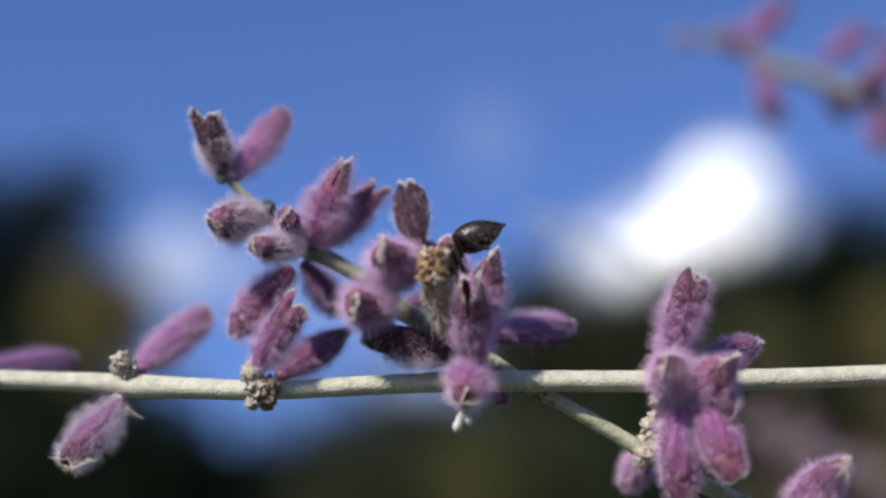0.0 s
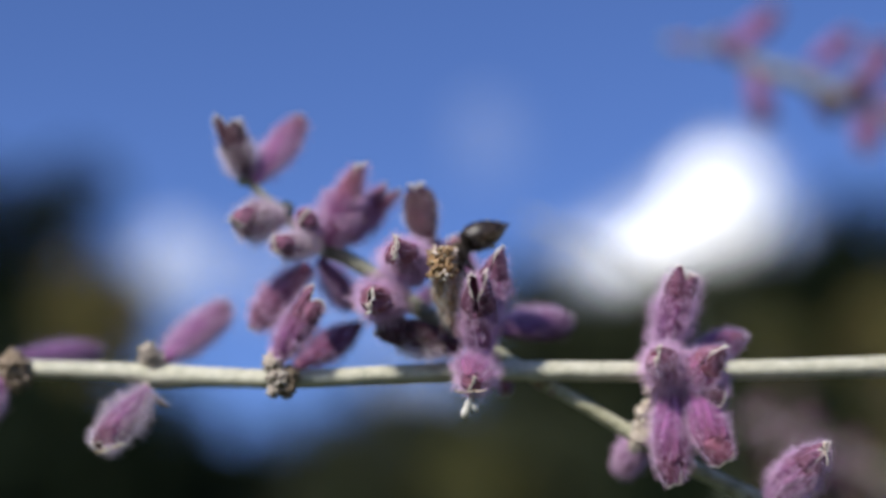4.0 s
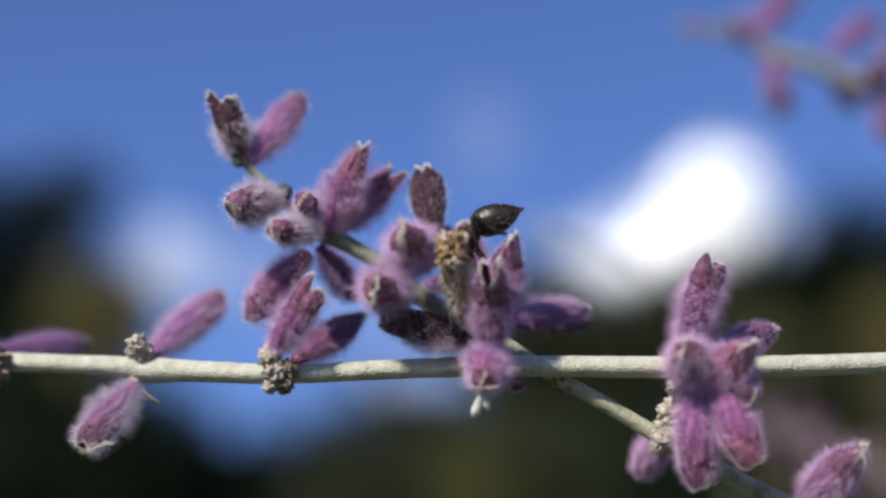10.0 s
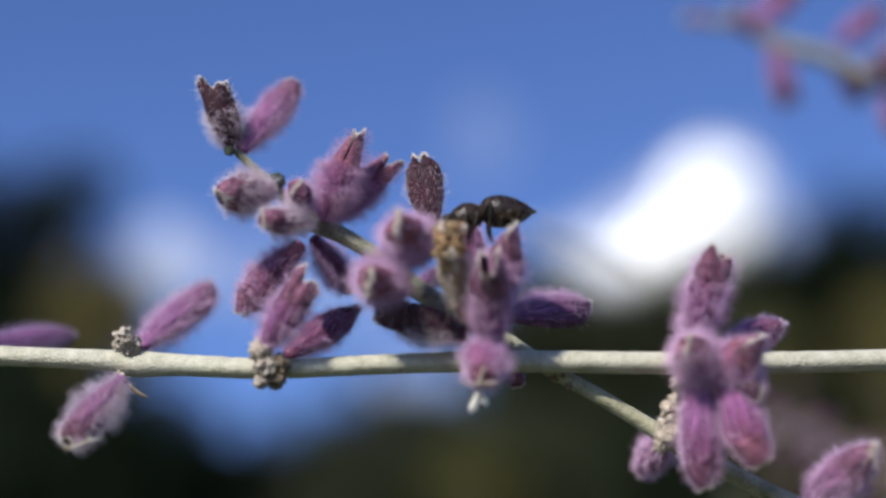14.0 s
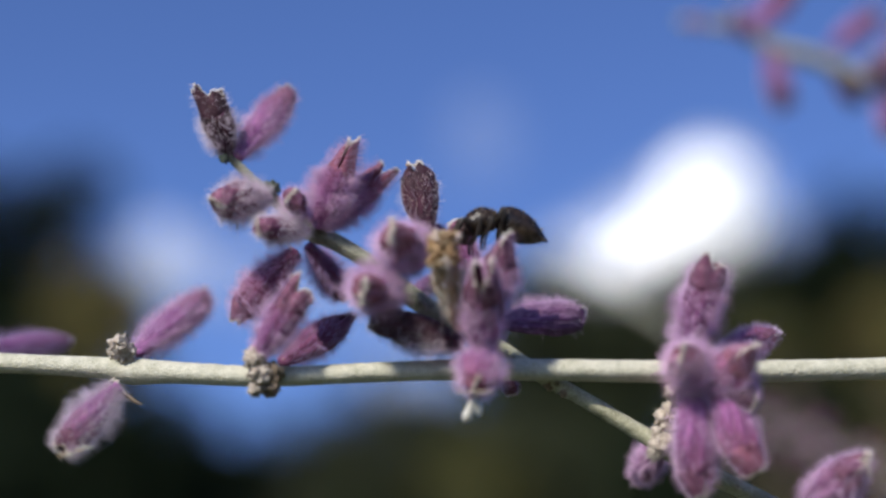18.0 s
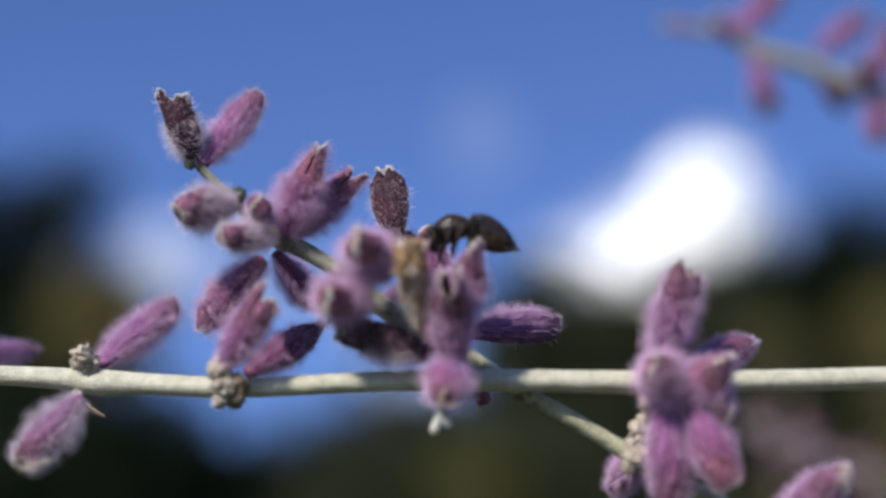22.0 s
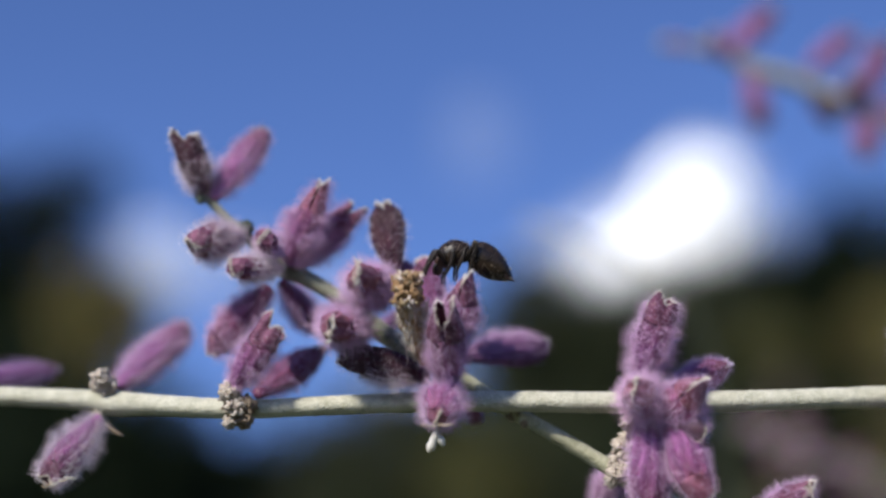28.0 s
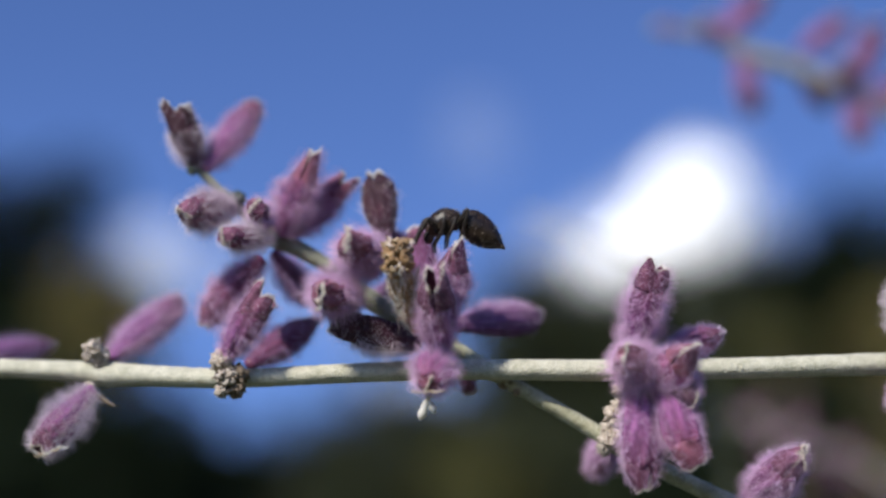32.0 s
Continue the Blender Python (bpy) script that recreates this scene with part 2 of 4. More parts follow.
def wands(root, way, length, thick, tip=0.4):
    """Many soft hairs that keep some width to the end: roots, directions, lengths -> verts, faces."""
    n = len(root)
    way = way / (np.linalg.norm(way, axis=1)[:, None] + 1e-12)
    s = np.cross(way, rng.normal(0, 1, (n, 3)))
    s /= np.linalg.norm(s, axis=1)[:, None] + 1e-12
    t = np.cross(way, s)
    v = np.empty((n, 6, 3))
    for k in range(3):
        a = 2 * math.pi * k / 3
        off = (s * math.cos(a) + t * math.sin(a)) * thick
        v[:, k] = root + off
        v[:, 3 + k] = root + way * length[:, None] + off * tip
    pat = np.array([(0, 1, 4, 3), (1, 2, 5, 4), (2, 0, 3, 5)])
    b = (np.arange(n) * 6)[:, None, None]
    return v.reshape(-1, 3), (pat[None] + b).reshape(-1, 4).tolist()


# ---- the sage sprigs ----
def sprig(base, label):
    ob = new("sage_sprig")
    ob.location = base
    return tagged(ob, label, "flower sprig", "sage sprigs")


def stem(thing, points, mat, sides=20, step=0.0006, felt=6000, square=0.05, name="stem", label=""):
    """points: u, v, w, radius, all in mm, then the root in world metres."""
    root = Vector(thing.location)
    rows = []
    for p in points:
        q = at(*p[:3]) - root
        rows.append((*q, p[3] * MM))
    path = spline(rows, step)
    v, f, ring, nrm = tube(path, sides, 0.012, square)
    ob = mesh_part(name, v, f, mat, thing, label)
    if felt:
        i = rng.integers(0, len(path) - 1, felt)
        j = rng.integers(0, sides, felt)
        w = rng.random(felt)[:, None]
        p0 = ring[i, j] * w + ring[i + 1, j] * (1 - w)
        way = nrm[i, j] + rng.normal(0, 0.5, (felt, 3))
        hv, hf = strands(p0, way, rng.uniform(0.05, 0.15, felt) * MM, 0.013 * MM)
        h = mesh_part("felt", hv, hf, STEM_HAIR, ob, "short pale felt on the stem")
        h["kind"] = "stuff"
    return ob


def lower_stem(thing, points, mat):
    """The part of the stalk that runs down to the soil. points: world metres and radius in mm."""
    root = Vector(thing.location)
    rows = [(*(Vector(p[:3]) - root), p[3] * MM) for p in points]
    v, f, _, _ = tube(spline(rows, 0.012), 10, 0.01, 0.04)
    return mesh_part("stalk", v, f, mat, thing)


def calyx(thing, u0, v0, w0, u1, v1, w1, width, mouth=0.5, turn=0.0, tone="mauve", hair="mauve", hairs=1500, fluff=0.62, lip=0.30, droop=0.0, crumple=0.035, lower=0.94, upper=1.0, skew=0.0, notch=0.42, arc=None, glands=0, bare=1.0):
    """A hairy two-lipped calyx from its foot to the tip of its lips. mouth: 0 shut, 1 wide open. turn: degrees of the lips about the axis.
    arc: (middle, spread) in degrees about the axis, where the long hairs stand. glands: how many pale oil glands dot it. bare: how far up the tube the long hairs reach."""
    root = Vector(thing.location)
    a, b = at(u0, v0, w0), at(u1, v1, w1)
    axis = b - a
    L = axis.length
    axis.normalize()
    ref = TO_LENS - axis * TO_LENS.dot(axis)
    if ref.length < 0.2:
        up = Vector((0, 0, 1))
        ref = up - axis * up.dot(axis)
    ref.normalize()
    q = Matrix.Rotation(radians(turn), 3, axis)
    X = np.array(q @ ref)
    Z = np.array(axis)
    Y = np.cross(Z, X)
    hairs = int(hairs * 1.35)
    fluff *= 1.85
    R = width * 0.85 * MM / 2
    tubeL = L * (1 - lip * 0.8)
    nt, ns = 48, 20
    th = np.linspace(0, 2 * math.pi, nt, endpoint=False)
    ph = rng.random() * 6.28

    def radius(k):
        rise = 0.40 + 0.60 * np.sin(np.clip(k / 0.8, 0, 1) * math.pi / 2) ** 1.15
        fall = np.clip((k - 0.7) / 0.3, 0, 1) ** 1.7 * max(0, 1 - mouth) * (0.24 if lip > 0.11 else 0.46)
        return R * (rise - fall + 0.10 * mouth * np.clip(k - 0.7, 0, 1) / 0.3)

    def skin(k, t, scale=1.0):
        r = radius(k) * scale * (1 + 0.050 * np.cos(9 * t + ph + 1.2 * np.sin(6 * k + ph)) * np.clip(k * 3, 0, 1) + 0.06 * np.sin(2 * t + ph * 2) + 0.045 * np.sin(3 * t + 6 * k + ph)
                                   + crumple * (np.sin(7 * t + 13 * k + 3 * ph) * np.sin(17 * k + 2 * t + ph) + 0.6 * np.sin(13 * t - 23 * k + ph)))
        z = tubeL * k
        bow = droop * L * (k * k)
        return (X * (r * np.cos(t) - bow)[..., None] + Y * (r * 0.9 * np.sin(t))[..., None] + Z * (z * np.ones_like(t))[..., None])

    ks = np.linspace(0, 1, ns)
    K, T = np.meshgrid(ks, th, indexing="ij")
    wave = 1 + 0.04 * np.sin(4 * T + ph) * K ** 6
    outer = skin(K * wave, T)
    kin = np.linspace(1, 0.74, 8)
    K2, T2 = np.meshgrid(kin, th, indexing="ij")
    inner = skin(K2 * (1 + 0.04 * np.sin(4 * T2 + ph) * K2 ** 6), T2, 0.86)
    v = np.vstack([outer.reshape(-1, 3), inner.reshape(-1, 3), [Z * tubeL * 0.74], [Z * -0.02 * L]])
    f = grid_faces(ns, nt)
    f += [(len(v) - 1, (j + 1) % nt, j) for j in range(nt)]
    nf = len(f)
    f += grid_faces(9, nt, (ns - 1) * nt)
    o = (ns + 7) * nt
    f += [(len(v) - 2, o + j, o + (j + 1) % nt) for j in range(nt)]
    rib = 0.5 + 0.5 * np.cos(9 * T + ph + 1.2 * np.sin(6 * K + ph))
    rib = np.concatenate([rib.ravel(), np.full(len(v) - rib.size, 0.6)])
    ob = mesh_part("calyx", v, f, SKIN[tone], thing, "", a - root, inner=INNER, inner_from=nf, vein=rib, along=np.concatenate([K.ravel(), np.full(len(v) - K.size, 1.0)]))

    # lips: two rounded scoops that close over the throat or stand apart
    lip_len = L - tubeL
    rim = float(radius(np.array(1.0)))
    edge_p, edge_d, lip_hair = [], [], []
    for nm, mid, reach, cleft in (("upper_lip", 0.0, upper, 0.0), ("lower_lip", math.pi, lower, notch)):
        nk, na = 10, 23
        k = np.linspace(-0.10, 1, nk)[:, None]
        s = np.linspace(-1, 1, na)[None, :]
        kk = np.clip(k, 0, 1)
        ang = mid + s * (1.56 - 0.24 * kk)
        shut = 1 - (1 - mouth) * kk ** 1.3 + 0.35 * max(0, mouth - 0.7) * kk
        end = np.sqrt(np.clip(1 - (0.97 * s) ** 2, 0, 1)) ** 0.65 * (1 - cleft * np.exp(-(s / 0.24) ** 2))
        z = tubeL + lip_len * reach * (np.where(k < 0, k, k * (0.12 + 0.88 * end)) + 0.05 * np.sin(5 * s + ph) * kk)
        rag = np.convolve(rng.normal(0, 1, na + 2), (0.5, 1, 0.5), "valid")[None, :]
        z = z + lip_len * (0.022 * rag * kk ** 2 - skew * s * kk)
        curl = 1 + (0.05 * rag * kk ** 2 + 0.04 * np.sin(9 * s + 7 * k + ph))
        lay = []
        for sc in (1.03, 0.92):
            r = rim * sc * (1 + 0.05 * np.sin(4 * s + 3 * k + ph)) * curl
            lay.append(X * (r * np.cos(ang) * shut - droop * L)[..., None] + Y * (r * 0.9 * np.sin(ang) * (1 - (0.18 - 0.26 * min(mouth, 1)) * kk))[..., None] + Z * z[..., None])
        vv = np.vstack([lay[0].reshape(-1, 3), lay[1].reshape(-1, 3)])
        ff = grid_faces(nk, na, 0, False) + [tuple(reversed(x)) for x in grid_faces(nk, na, nk * na, False)]
        loop = [j for j in range(na)] + [i * na + na - 1 for i in range(1, nk)] + [(nk - 1) * na + j for j in range(na - 2, -1, -1)] + [i * na for i in range(nk - 2, 0, -1)]
        m = nk * na
        ff += [(loop[(q2 + 1) % len(loop)], loop[q2], loop[q2] + m, loop[(q2 + 1) % len(loop)] + m) for q2 in range(len(loop))]
        ribs = np.tile((0.5 + 0.5 * np.cos(8 * s + 2 * kk + ph)).ravel(), 2)
        mesh_part(nm, vv, ff, LIPS.get(tone, LIP), ob, vein=ribs, along=np.full(len(vv), 0.8))
        rimpts = vv[[(nk - 1) * na + j for j in range(na)] + [(nk - 2) * na + j for j in (0, 1, na - 2, na - 1)]]
        seg = rng.integers(0, na - 1, 420 if bare == 1.0 else 200)
        mixw = rng.random((len(seg), 1))
        edge_p.append(rimpts[seg] * mixw + rimpts[seg + 1] * (1 - mixw))
        edge_d.append(edge_p[-1] - Z * tubeL * 0.8)
        # down on the outside of the lip
        cnt = hairs // 14 if lip > 0.15 and bare == 1.0 else hairs // 70
        a1, a2 = rng.integers(1, nk, cnt), rng.integers(0, na, cnt)
        pp = lay[0][a1, a2]
        dd = pp - Z * (pp @ Z)[:, None]
        dd = dd / (np.linalg.norm(dd, axis=1)[:, None] + 1e-9) + Z * 0.25 + rng.normal(0, 0.25, (cnt, 3))
        hv, hf = wands(pp + rng.normal(0, 0.06 * MM, (cnt, 3)), dd, rng.uniform(0.2, 0.7, cnt) * MM * fluff, 0.0080 * MM)
        lip_hair.append((hv, hf))
    # long hairs over the skin
    k = rng.beta(1.3, 1.15, hairs) * bare
    t = rng.random(hairs) * 2 * math.pi
    if arc:
        t = radians(arc[0] - turn) + rng.normal(0, radians(arc[1]), hairs)
    p = skin(k, t)
    out = X * np.cos(t)[:, None] + Y * np.sin(t)[:, None]
    t = t % (2 * math.pi)
    cell = (np.clip(k * 9, 0, 8).astype(int) * 16 + (t / (2 * math.pi) * 16 + 0.5 * np.floor(k * 9)).astype(int) % 16)
    lean, grow = rng.normal(0, 0.20, (160, 3)), rng.uniform(0.7, 1.25, 160)
    way = out + Z * rng.uniform(-0.15, 0.35, hairs)[:, None] + lean[cell] + rng.normal(0, 0.13, (hairs, 3))
    ln = fluff * MM * np.where(rng.random(hairs) < 0.42, rng.uniform(0.7, 1.08, hairs), rng.uniform(0.25, 0.7, hairs)) * (0.6 + 0.4 * np.sin(np.clip(k, 0, 1) * math.pi)) * grow[cell]
    hv, hf = wands(p, way, ln, 0.0085 * MM)
    for v2, f2 in lip_hair:
        f2 = (np.array(f2) + len(hv)).tolist()
        hv, hf = np.vstack([hv, v2]), hf + f2
    h = mesh_part("hair", hv, hf, HAIR[hair], ob, "long soft spreading hairs")
    h["kind"] = "stuff"
    # pale fringe along the lips
    ep, ed = np.vstack(edge_p), np.vstack(edge_d)
    way = ed / (np.linalg.norm(ed, axis=1)[:, None]) + rng.normal(0, 0.6, (len(ep), 3))
    hv, hf = strands(ep + rng.normal(0, 0.06 * MM, (len(ep), 3)), way, rng.uniform(0.05, 0.26, len(ep)) * MM, 0.014 * MM)
    h = mesh_part("fringe", hv, hf, HAIR["cream" if hair != "violet" else "pale"], ob, "short pale fringe on the lips")
    h["kind"] = "stuff"
    if glands:
        k, t = rng.uniform(0.15, 1.0, glands), rng.random(glands) * 2 * math.pi
        c = skin(k, t, 1.01)
        r = rng.uniform(0.022, 0.055, glands) * MM
        d = np.array([(1, 0, 0), (-1, 0, 0), (0, 1, 0), (0, -1, 0), (0, 0, 1), (0, 0, -1)])
        gv = (c[:, None, :] + d[None] * r[:, None, None]).reshape(-1, 3)
        oct_faces = np.array([(0, 2, 4), (2, 1, 4), (1, 3, 4), (3, 0, 4), (2, 0, 5), (1, 2, 5), (3, 1, 5), (0, 3, 5)])
        g = mesh_part("glands", gv, (oct_faces[None] + (np.arange(glands) * 6)[:, None, None]).reshape(-1, 3), GLAND_SKIN, ob, "tiny pale oil glands")
        g["kind"] = "stuff"
    return ob


def nub(thing, u, v, w, size, name="dried_bud", mat=None):
    """A lumpy dried bud or bract scar at a node."""
    bm = bmesh.new()
    bmesh.ops.create_icosphere(bm, subdivisions=4, radius=size * MM / 2)
    off = Vector((u, v, w)) * 0.9
    for x in bm.verts:
        d = x.co.normalized()
        x.co *= 1 + 0.55 * noise.noise(d * 2.3 + off) + 0.45 * noise.noise(d * 5.5 + off) + 0.28 * noise.noise(d * 12 + off)
    pts = np.array([x.co[:] for x in bm.verts])
    ob = part(name, bm, mat or NUB, thing, "", at(u, v, w) - Vector(thing.location))
    if mat is None:
        root = pts[rng.integers(0, len(pts), 220)]
        hv, hf = strands(root, root / (size * MM) + rng.normal(0, 0.35, (220, 3)), rng.uniform(0.06, 0.34, 220) * MM, 0.016 * MM)
        h = mesh_part("fuzz", hv, hf, HAIR["cream"], ob)
        h["kind"] = "stuff"
    return ob


def scrap(thing, points, name="dried_style", mat=None):
    rows = [(*(at(*p[:3]) - Vector(thing.location)), p[3] * MM) for p in points]
    v, f, _, _ = tube(spline(rows, 0.0002), 8, 0.12)
    return mesh_part(name, v, f, mat or NUB, thing)


# the long level sprig
level = sprig((0.150, 0.135, 0), "level sage stem, pale grey felt, with hairy mauve calyces")
stem(level, [(-54.18, -6.98, 10, 0.80), (-43.38, -8.15, 7.5, 0.80), (-37.98, -8.42, 6, 0.84), (-32.58, -8.60, 4.8, 0.78), (-27.18, -8.87, 3.6, 0.84), (-24.66, -9.14, 3, 1.05), (-21.78, -9.23, 2, 0.88),
             (-15.48, -9.50, 0, 0.80), (-11.88, -9.50, -0.5, 0.76), (-5.58, -9.23, -0.5, 0.76), (0.72, -9.00, -0.5, 0.80), (7.47, -8.96, -0.5, 0.84), (15.12, -9.05, -0.5, 0.86),
             (23.22, -9.09, 0, 0.86), (30.42, -8.96, 0.5, 0.84), (36.72, -8.82, 1, 0.84), (43.02, -8.78, 2, 0.90), (63.72, -8.96, 4, 0.95), (99.72, -11.66, 6, 1.0)], STEM, felt=16000)
lower_stem(level, [(*at(99.27, -11.61, 6), 1.0), (0.128, 0.138, 0.40, 1.05), (0.146, 0.136, 0.30, 1.2), (0.152, 0.135, 0.15, 1.5), (0.150, 0.135, -0.02, 1.9)], STEM)
calyx(level, -24.21, -7.70, 6, -18.54, -3.20, 14, 3.3, 0.3, 40, "mauve", "mauve", 3600, 0.70, 0.20, glands=90)
calyx(level, -25.74, -10.40, 1.5, -30.24, -15.53, -3, 3.5, 0.2, 200, "mauve", "pale", 3800, 0.74, 0.2, glands=60)
calyx(level, -14.49, -7.97, -1.5, -10.40, -1.60, -3.0, 3.4, 0.5, 165, "mauve", "mauve", 2600, 0.66, 0.46, upper=0.55, skew=0.22, notch=0.45, glands=140)
calyx(level, -12.56, -8.42, 2, -6.85, -4.70, 7.5, 3.3, 0.15, 70, "damson", "violet", 2000, 0.55, 0.35, crumple=0.01, glands=40)
calyx(level, -37.98, -7.70, 12, -29.52, -6.89, 21, 2.4, 0.1, 60, "mauve", "violet", 2000, 0.5, 0.1)
calyx(level, -38.43, -9.41, 4, -42.03, -14.36, 2, 3.0, 0.4, 0, "mauve", "mauve", 1800)
calyx(level, 43.92, -8.06, 0, 41.90, -1.76, -3, 3.0, 0.5, 60, "mauve", "pale", 2400, 0.7)
calyx(level, 43.47, -9.63, 0, 42.0, -12.6, -3, 2.6, 0.4, 20, "mauve", "mauve", 2000, 0.6)
nub(level, -25.56, -7.02, 2.2, 1.5)
nub(level, -25.02, -7.70, 2.7, 1.5)
nub(level, -26.01, -7.70, 3.2, 0.9)
nub(level, -14.76, -8.16, -2.0, 1.7)
nub(level, -14.31, -9.32, -2.2, 1.7)
nub(level, -13.50, -10.40, -1.8, 1.4, "dried_bud", DRY_NUB)
nub(level, -14.67, -10.58, -2.2, 1.0)
nub(level, -13.23, -9.15, -1.8, 1.5, "dried_bud", DRY_NUB)
nub(level, -37.53, -8.15, 4, 2.4, "dried_bud", DRY_NUB)
nub(level, -37.26, -9.23, 4, 2.1, "dried_bud", DRY_NUB)
nub(level, 44.15, -8.96, -1, 2.4)
nub(level, -26.06, -10.22, 2, 0.9)
scrap(level, [(-25.61, -10.58, 2.2, 0.2), (-24.93, -11.12, 2, 0.2), (-24.30, -11.57, 2, 0.17), (-23.76, -11.84, 2, 0.08)], "bract", DRY_NUB)

# the sprig that rises across it
rising = sprig((0.085, 0.128, 0), "rising grey-green sage sprig crowded with hairy mauve calyces")
stem(rising, [(-16.92, 8.24, 5.5, 0.30), (-16.47, 7.79, 5.5, 0.36), (-14.81, 6.08, 5.1, 0.36), (-13.77, 5.18, 4.8, 0.52), (-12.33, 3.83, 4.5, 0.48), (-10.26, 2.12, 4.6, 0.78), (-8.28, 1.22, 4.3, 0.66), (-5.58, -0.41, 3.8, 0.66),
              (-2.43, -2.93, 3.1, 0.80), (0.72, -5.00, 2.4, 0.72), (4.1, -6.78, 1.75, 0.66)], STEM_GREEN, felt=5000)
stem(rising, [(3.9, -6.66, 1.75, 0.62), (5.2, -7.4, 1.55, 0.60), (8.37, -9.50, 1.0, 0.58), (12.42, -11.75, 0.9, 0.59), (16.47, -14.18, 0.8, 0.64), (18.54, -15.35, 0.4, 0.90), (21.87, -17.33, 0.6, 0.70), (25.92, -19.40, 1, 0.70),
              (30.42, -22.01, 1, 0.80), (41.22, -31.01, 1, 0.9)], STEM_MID, felt=6000, label="pale mottled lower stem")
lower_stem(rising, [(*at(40.77, -30.65, 1), 0.9), (0.060, 0.134, 0.38, 1.0), (0.080, 0.130, 0.24, 1.2), (0.088, 0.128, 0.1, 1.5), (0.085, 0.128, -0.02, 1.8)], STEM)
calyx(rising, -16.74, 7.97, 6.0, -18.75, 14.00, 4.0, 3.4, 0.5, 170, "plum", "pale", 1700, 0.62, 0.50, upper=0.5, skew=0.26, notch=0.38, glands=90)
calyx(rising, -16.20, 7.97, 5.4, -11.88, 13.28, 11.0, 3.1, 0.32, 40, "mauve", "mauve", 2800, 0.62, 0.26, glands=200)
calyx(rising, -13.77, 4.64, 4.2, -18.00, 4.46, -1.5, 3.4, 0.15, 60, "damson", "pale", 3200, 0.72, 0.22, glands=60, bare=0.97)
calyx(rising, -10.89, 3.47, 2.7, -11.84, 5.04, -1.3, 2.4, 0.15, 30, "damson", "mauve", 1300, 0.45, 0.14, glands=60, bare=0.90)
calyx(rising, -10.62, 2.12, 2.7, -14.54, 2.48, -3.2, 2.6, 0.15, 20, "damson", "pale", 2400, 0.66, 0.14, glands=80, bare=0.90)
calyx(rising, -9.72, 2.39, 3.5, -6.75, 9.60, 3.0, 2.9, 0.3, 80, "rose", "rose", 4800, 0.88, 0.46, glands=60)
calyx(rising, -9.27, 2.30, 4.9, -3.87, 7.34, 6.4, 2.9, 0.65, 80, "rose", "mauve", 3600, 0.74, 0.40, glands=120)
calyx(rising, -0.99, 1.85, 4.3, -1.89, 7.60, 6.0, 3.5, 0.4, 80, "plum", "pale", 520, 0.42, 0.26, crumple=0.05, upper=0.9, glands=300)
calyx(rising, 1.89, -1.31, 5.2, -1.53, 2.75, 6.7, 3.0, 0.4, 50, "mauve", "mauve", 1600, 0.5)
calyx(rising, 3.51, -5.63, 3.7, 1.45, 2.95, 4.8, 3.1, 0.0, 20, "mauve", "mauve", 2600, 0.55, 0.12)
calyx(rising, -2.07, -0.50, 1.0, -3.74, 2.39, -8.0, 3.8, 0.05, 65, "rose", "mauve", 4200, 0.84, 0.32, glands=60, bare=0.98)
calyx(rising, -4.05, -2.75, 1.5, -6.21, -2.34, -8.2, 3.8, 0.05, 78, "rose", "mauve", 4200, 0.84, 0.32, glands=60, bare=0.98)
calyx(rising, -11.43, 0.50, 3.8, -16.47, -5.00, 4.4, 3.5, 0.2, 60, "damson", "mauve", 3200, 0.74, 0.22, glands=40)
calyx(rising, -10.44, 0.95, 6.2, -7.50, -3.40, 9.2, 2.8, 0.1, 40, "damson", "violet", 2800, 0.66, 0.1)
calyx(rising, 1.98, -6.89, -0.8, -5.58, -4.73, -2.2, 3.6, 0.35, 150, "plum", "pale", 1700, 0.72, 0.36, crumple=0.03, arc=(-85, 58))
calyx(rising, 1.71, -5.63, -2, 0.27, 0.05, -5.6, 2.7, 0.0, 30, "dry", "cream", 2200, 0.5, 0.10, crumple=0.10)
calyx(rising, 3.69, -7.43, -1.8, 3.55, -0.30, -8.5, 3.6, 0.52, 80, "mauve", "mauve", 2600, 0.55, 0.46, upper=1.0, lower=0.86, notch=0.1, glands=260)
calyx(rising, 3.96, -4.46, -3, 5.58, 2.10, -5.2, 3.5, 0.10, 70, "mauve", "mauve", 2600, 0.55, 0.46, glands=60)
calyx(rising, 4.68, -5.24, 3.2, 11.60, -4.75, 9.5, 3.4, 0.1, 30, "violet", "mauve", 1500, 0.60, 0.14, crumple=0.02, arc=(-85, 48))
calyx(rising, 3.78, -7.34, -0.8, 2.95, -10.1, -7.4, 3.8, 0.0, 90, "rose", "mauve", 3200, 0.66, 0.06)
calyx(rising, 5.22, -8.15, 3.0, 5.95, -10.9, 4.0, 1.8, 0.2, 0, "damson", "violet", 700, 0.3, 0.15)
calyx(rising, -2.43, -3.11, 3.6, -0.09, -1.85, 5.6, 1.8, 0.3, 0, "violet", "violet", 1000, 0.4, 0.2)
calyx(rising, 19.71, -8.06, -1.0, 22.14, 0.35, -3.5, 3.5, 0.6, 186, "mauve", "mauve", 3800, 0.86, 0.34, crumple=0.05, upper=0.5, skew=0.2, notch=0.35, glands=160)
calyx(rising, 20.79, -9.95, -1.0, 19.53, -7.43, -8.0, 4.0, 0.1, 40, "rose", "rose", 3800, 0.74, 0.34, crumple=0.07)
calyx(rising, 21.51, -11.21, -2.0, 25.30, -6.90, -7.0, 4.1, 0.1, 60, "rose", "mauve", 3000, 0.62, 0.40, crumple=0.09, glands=80)
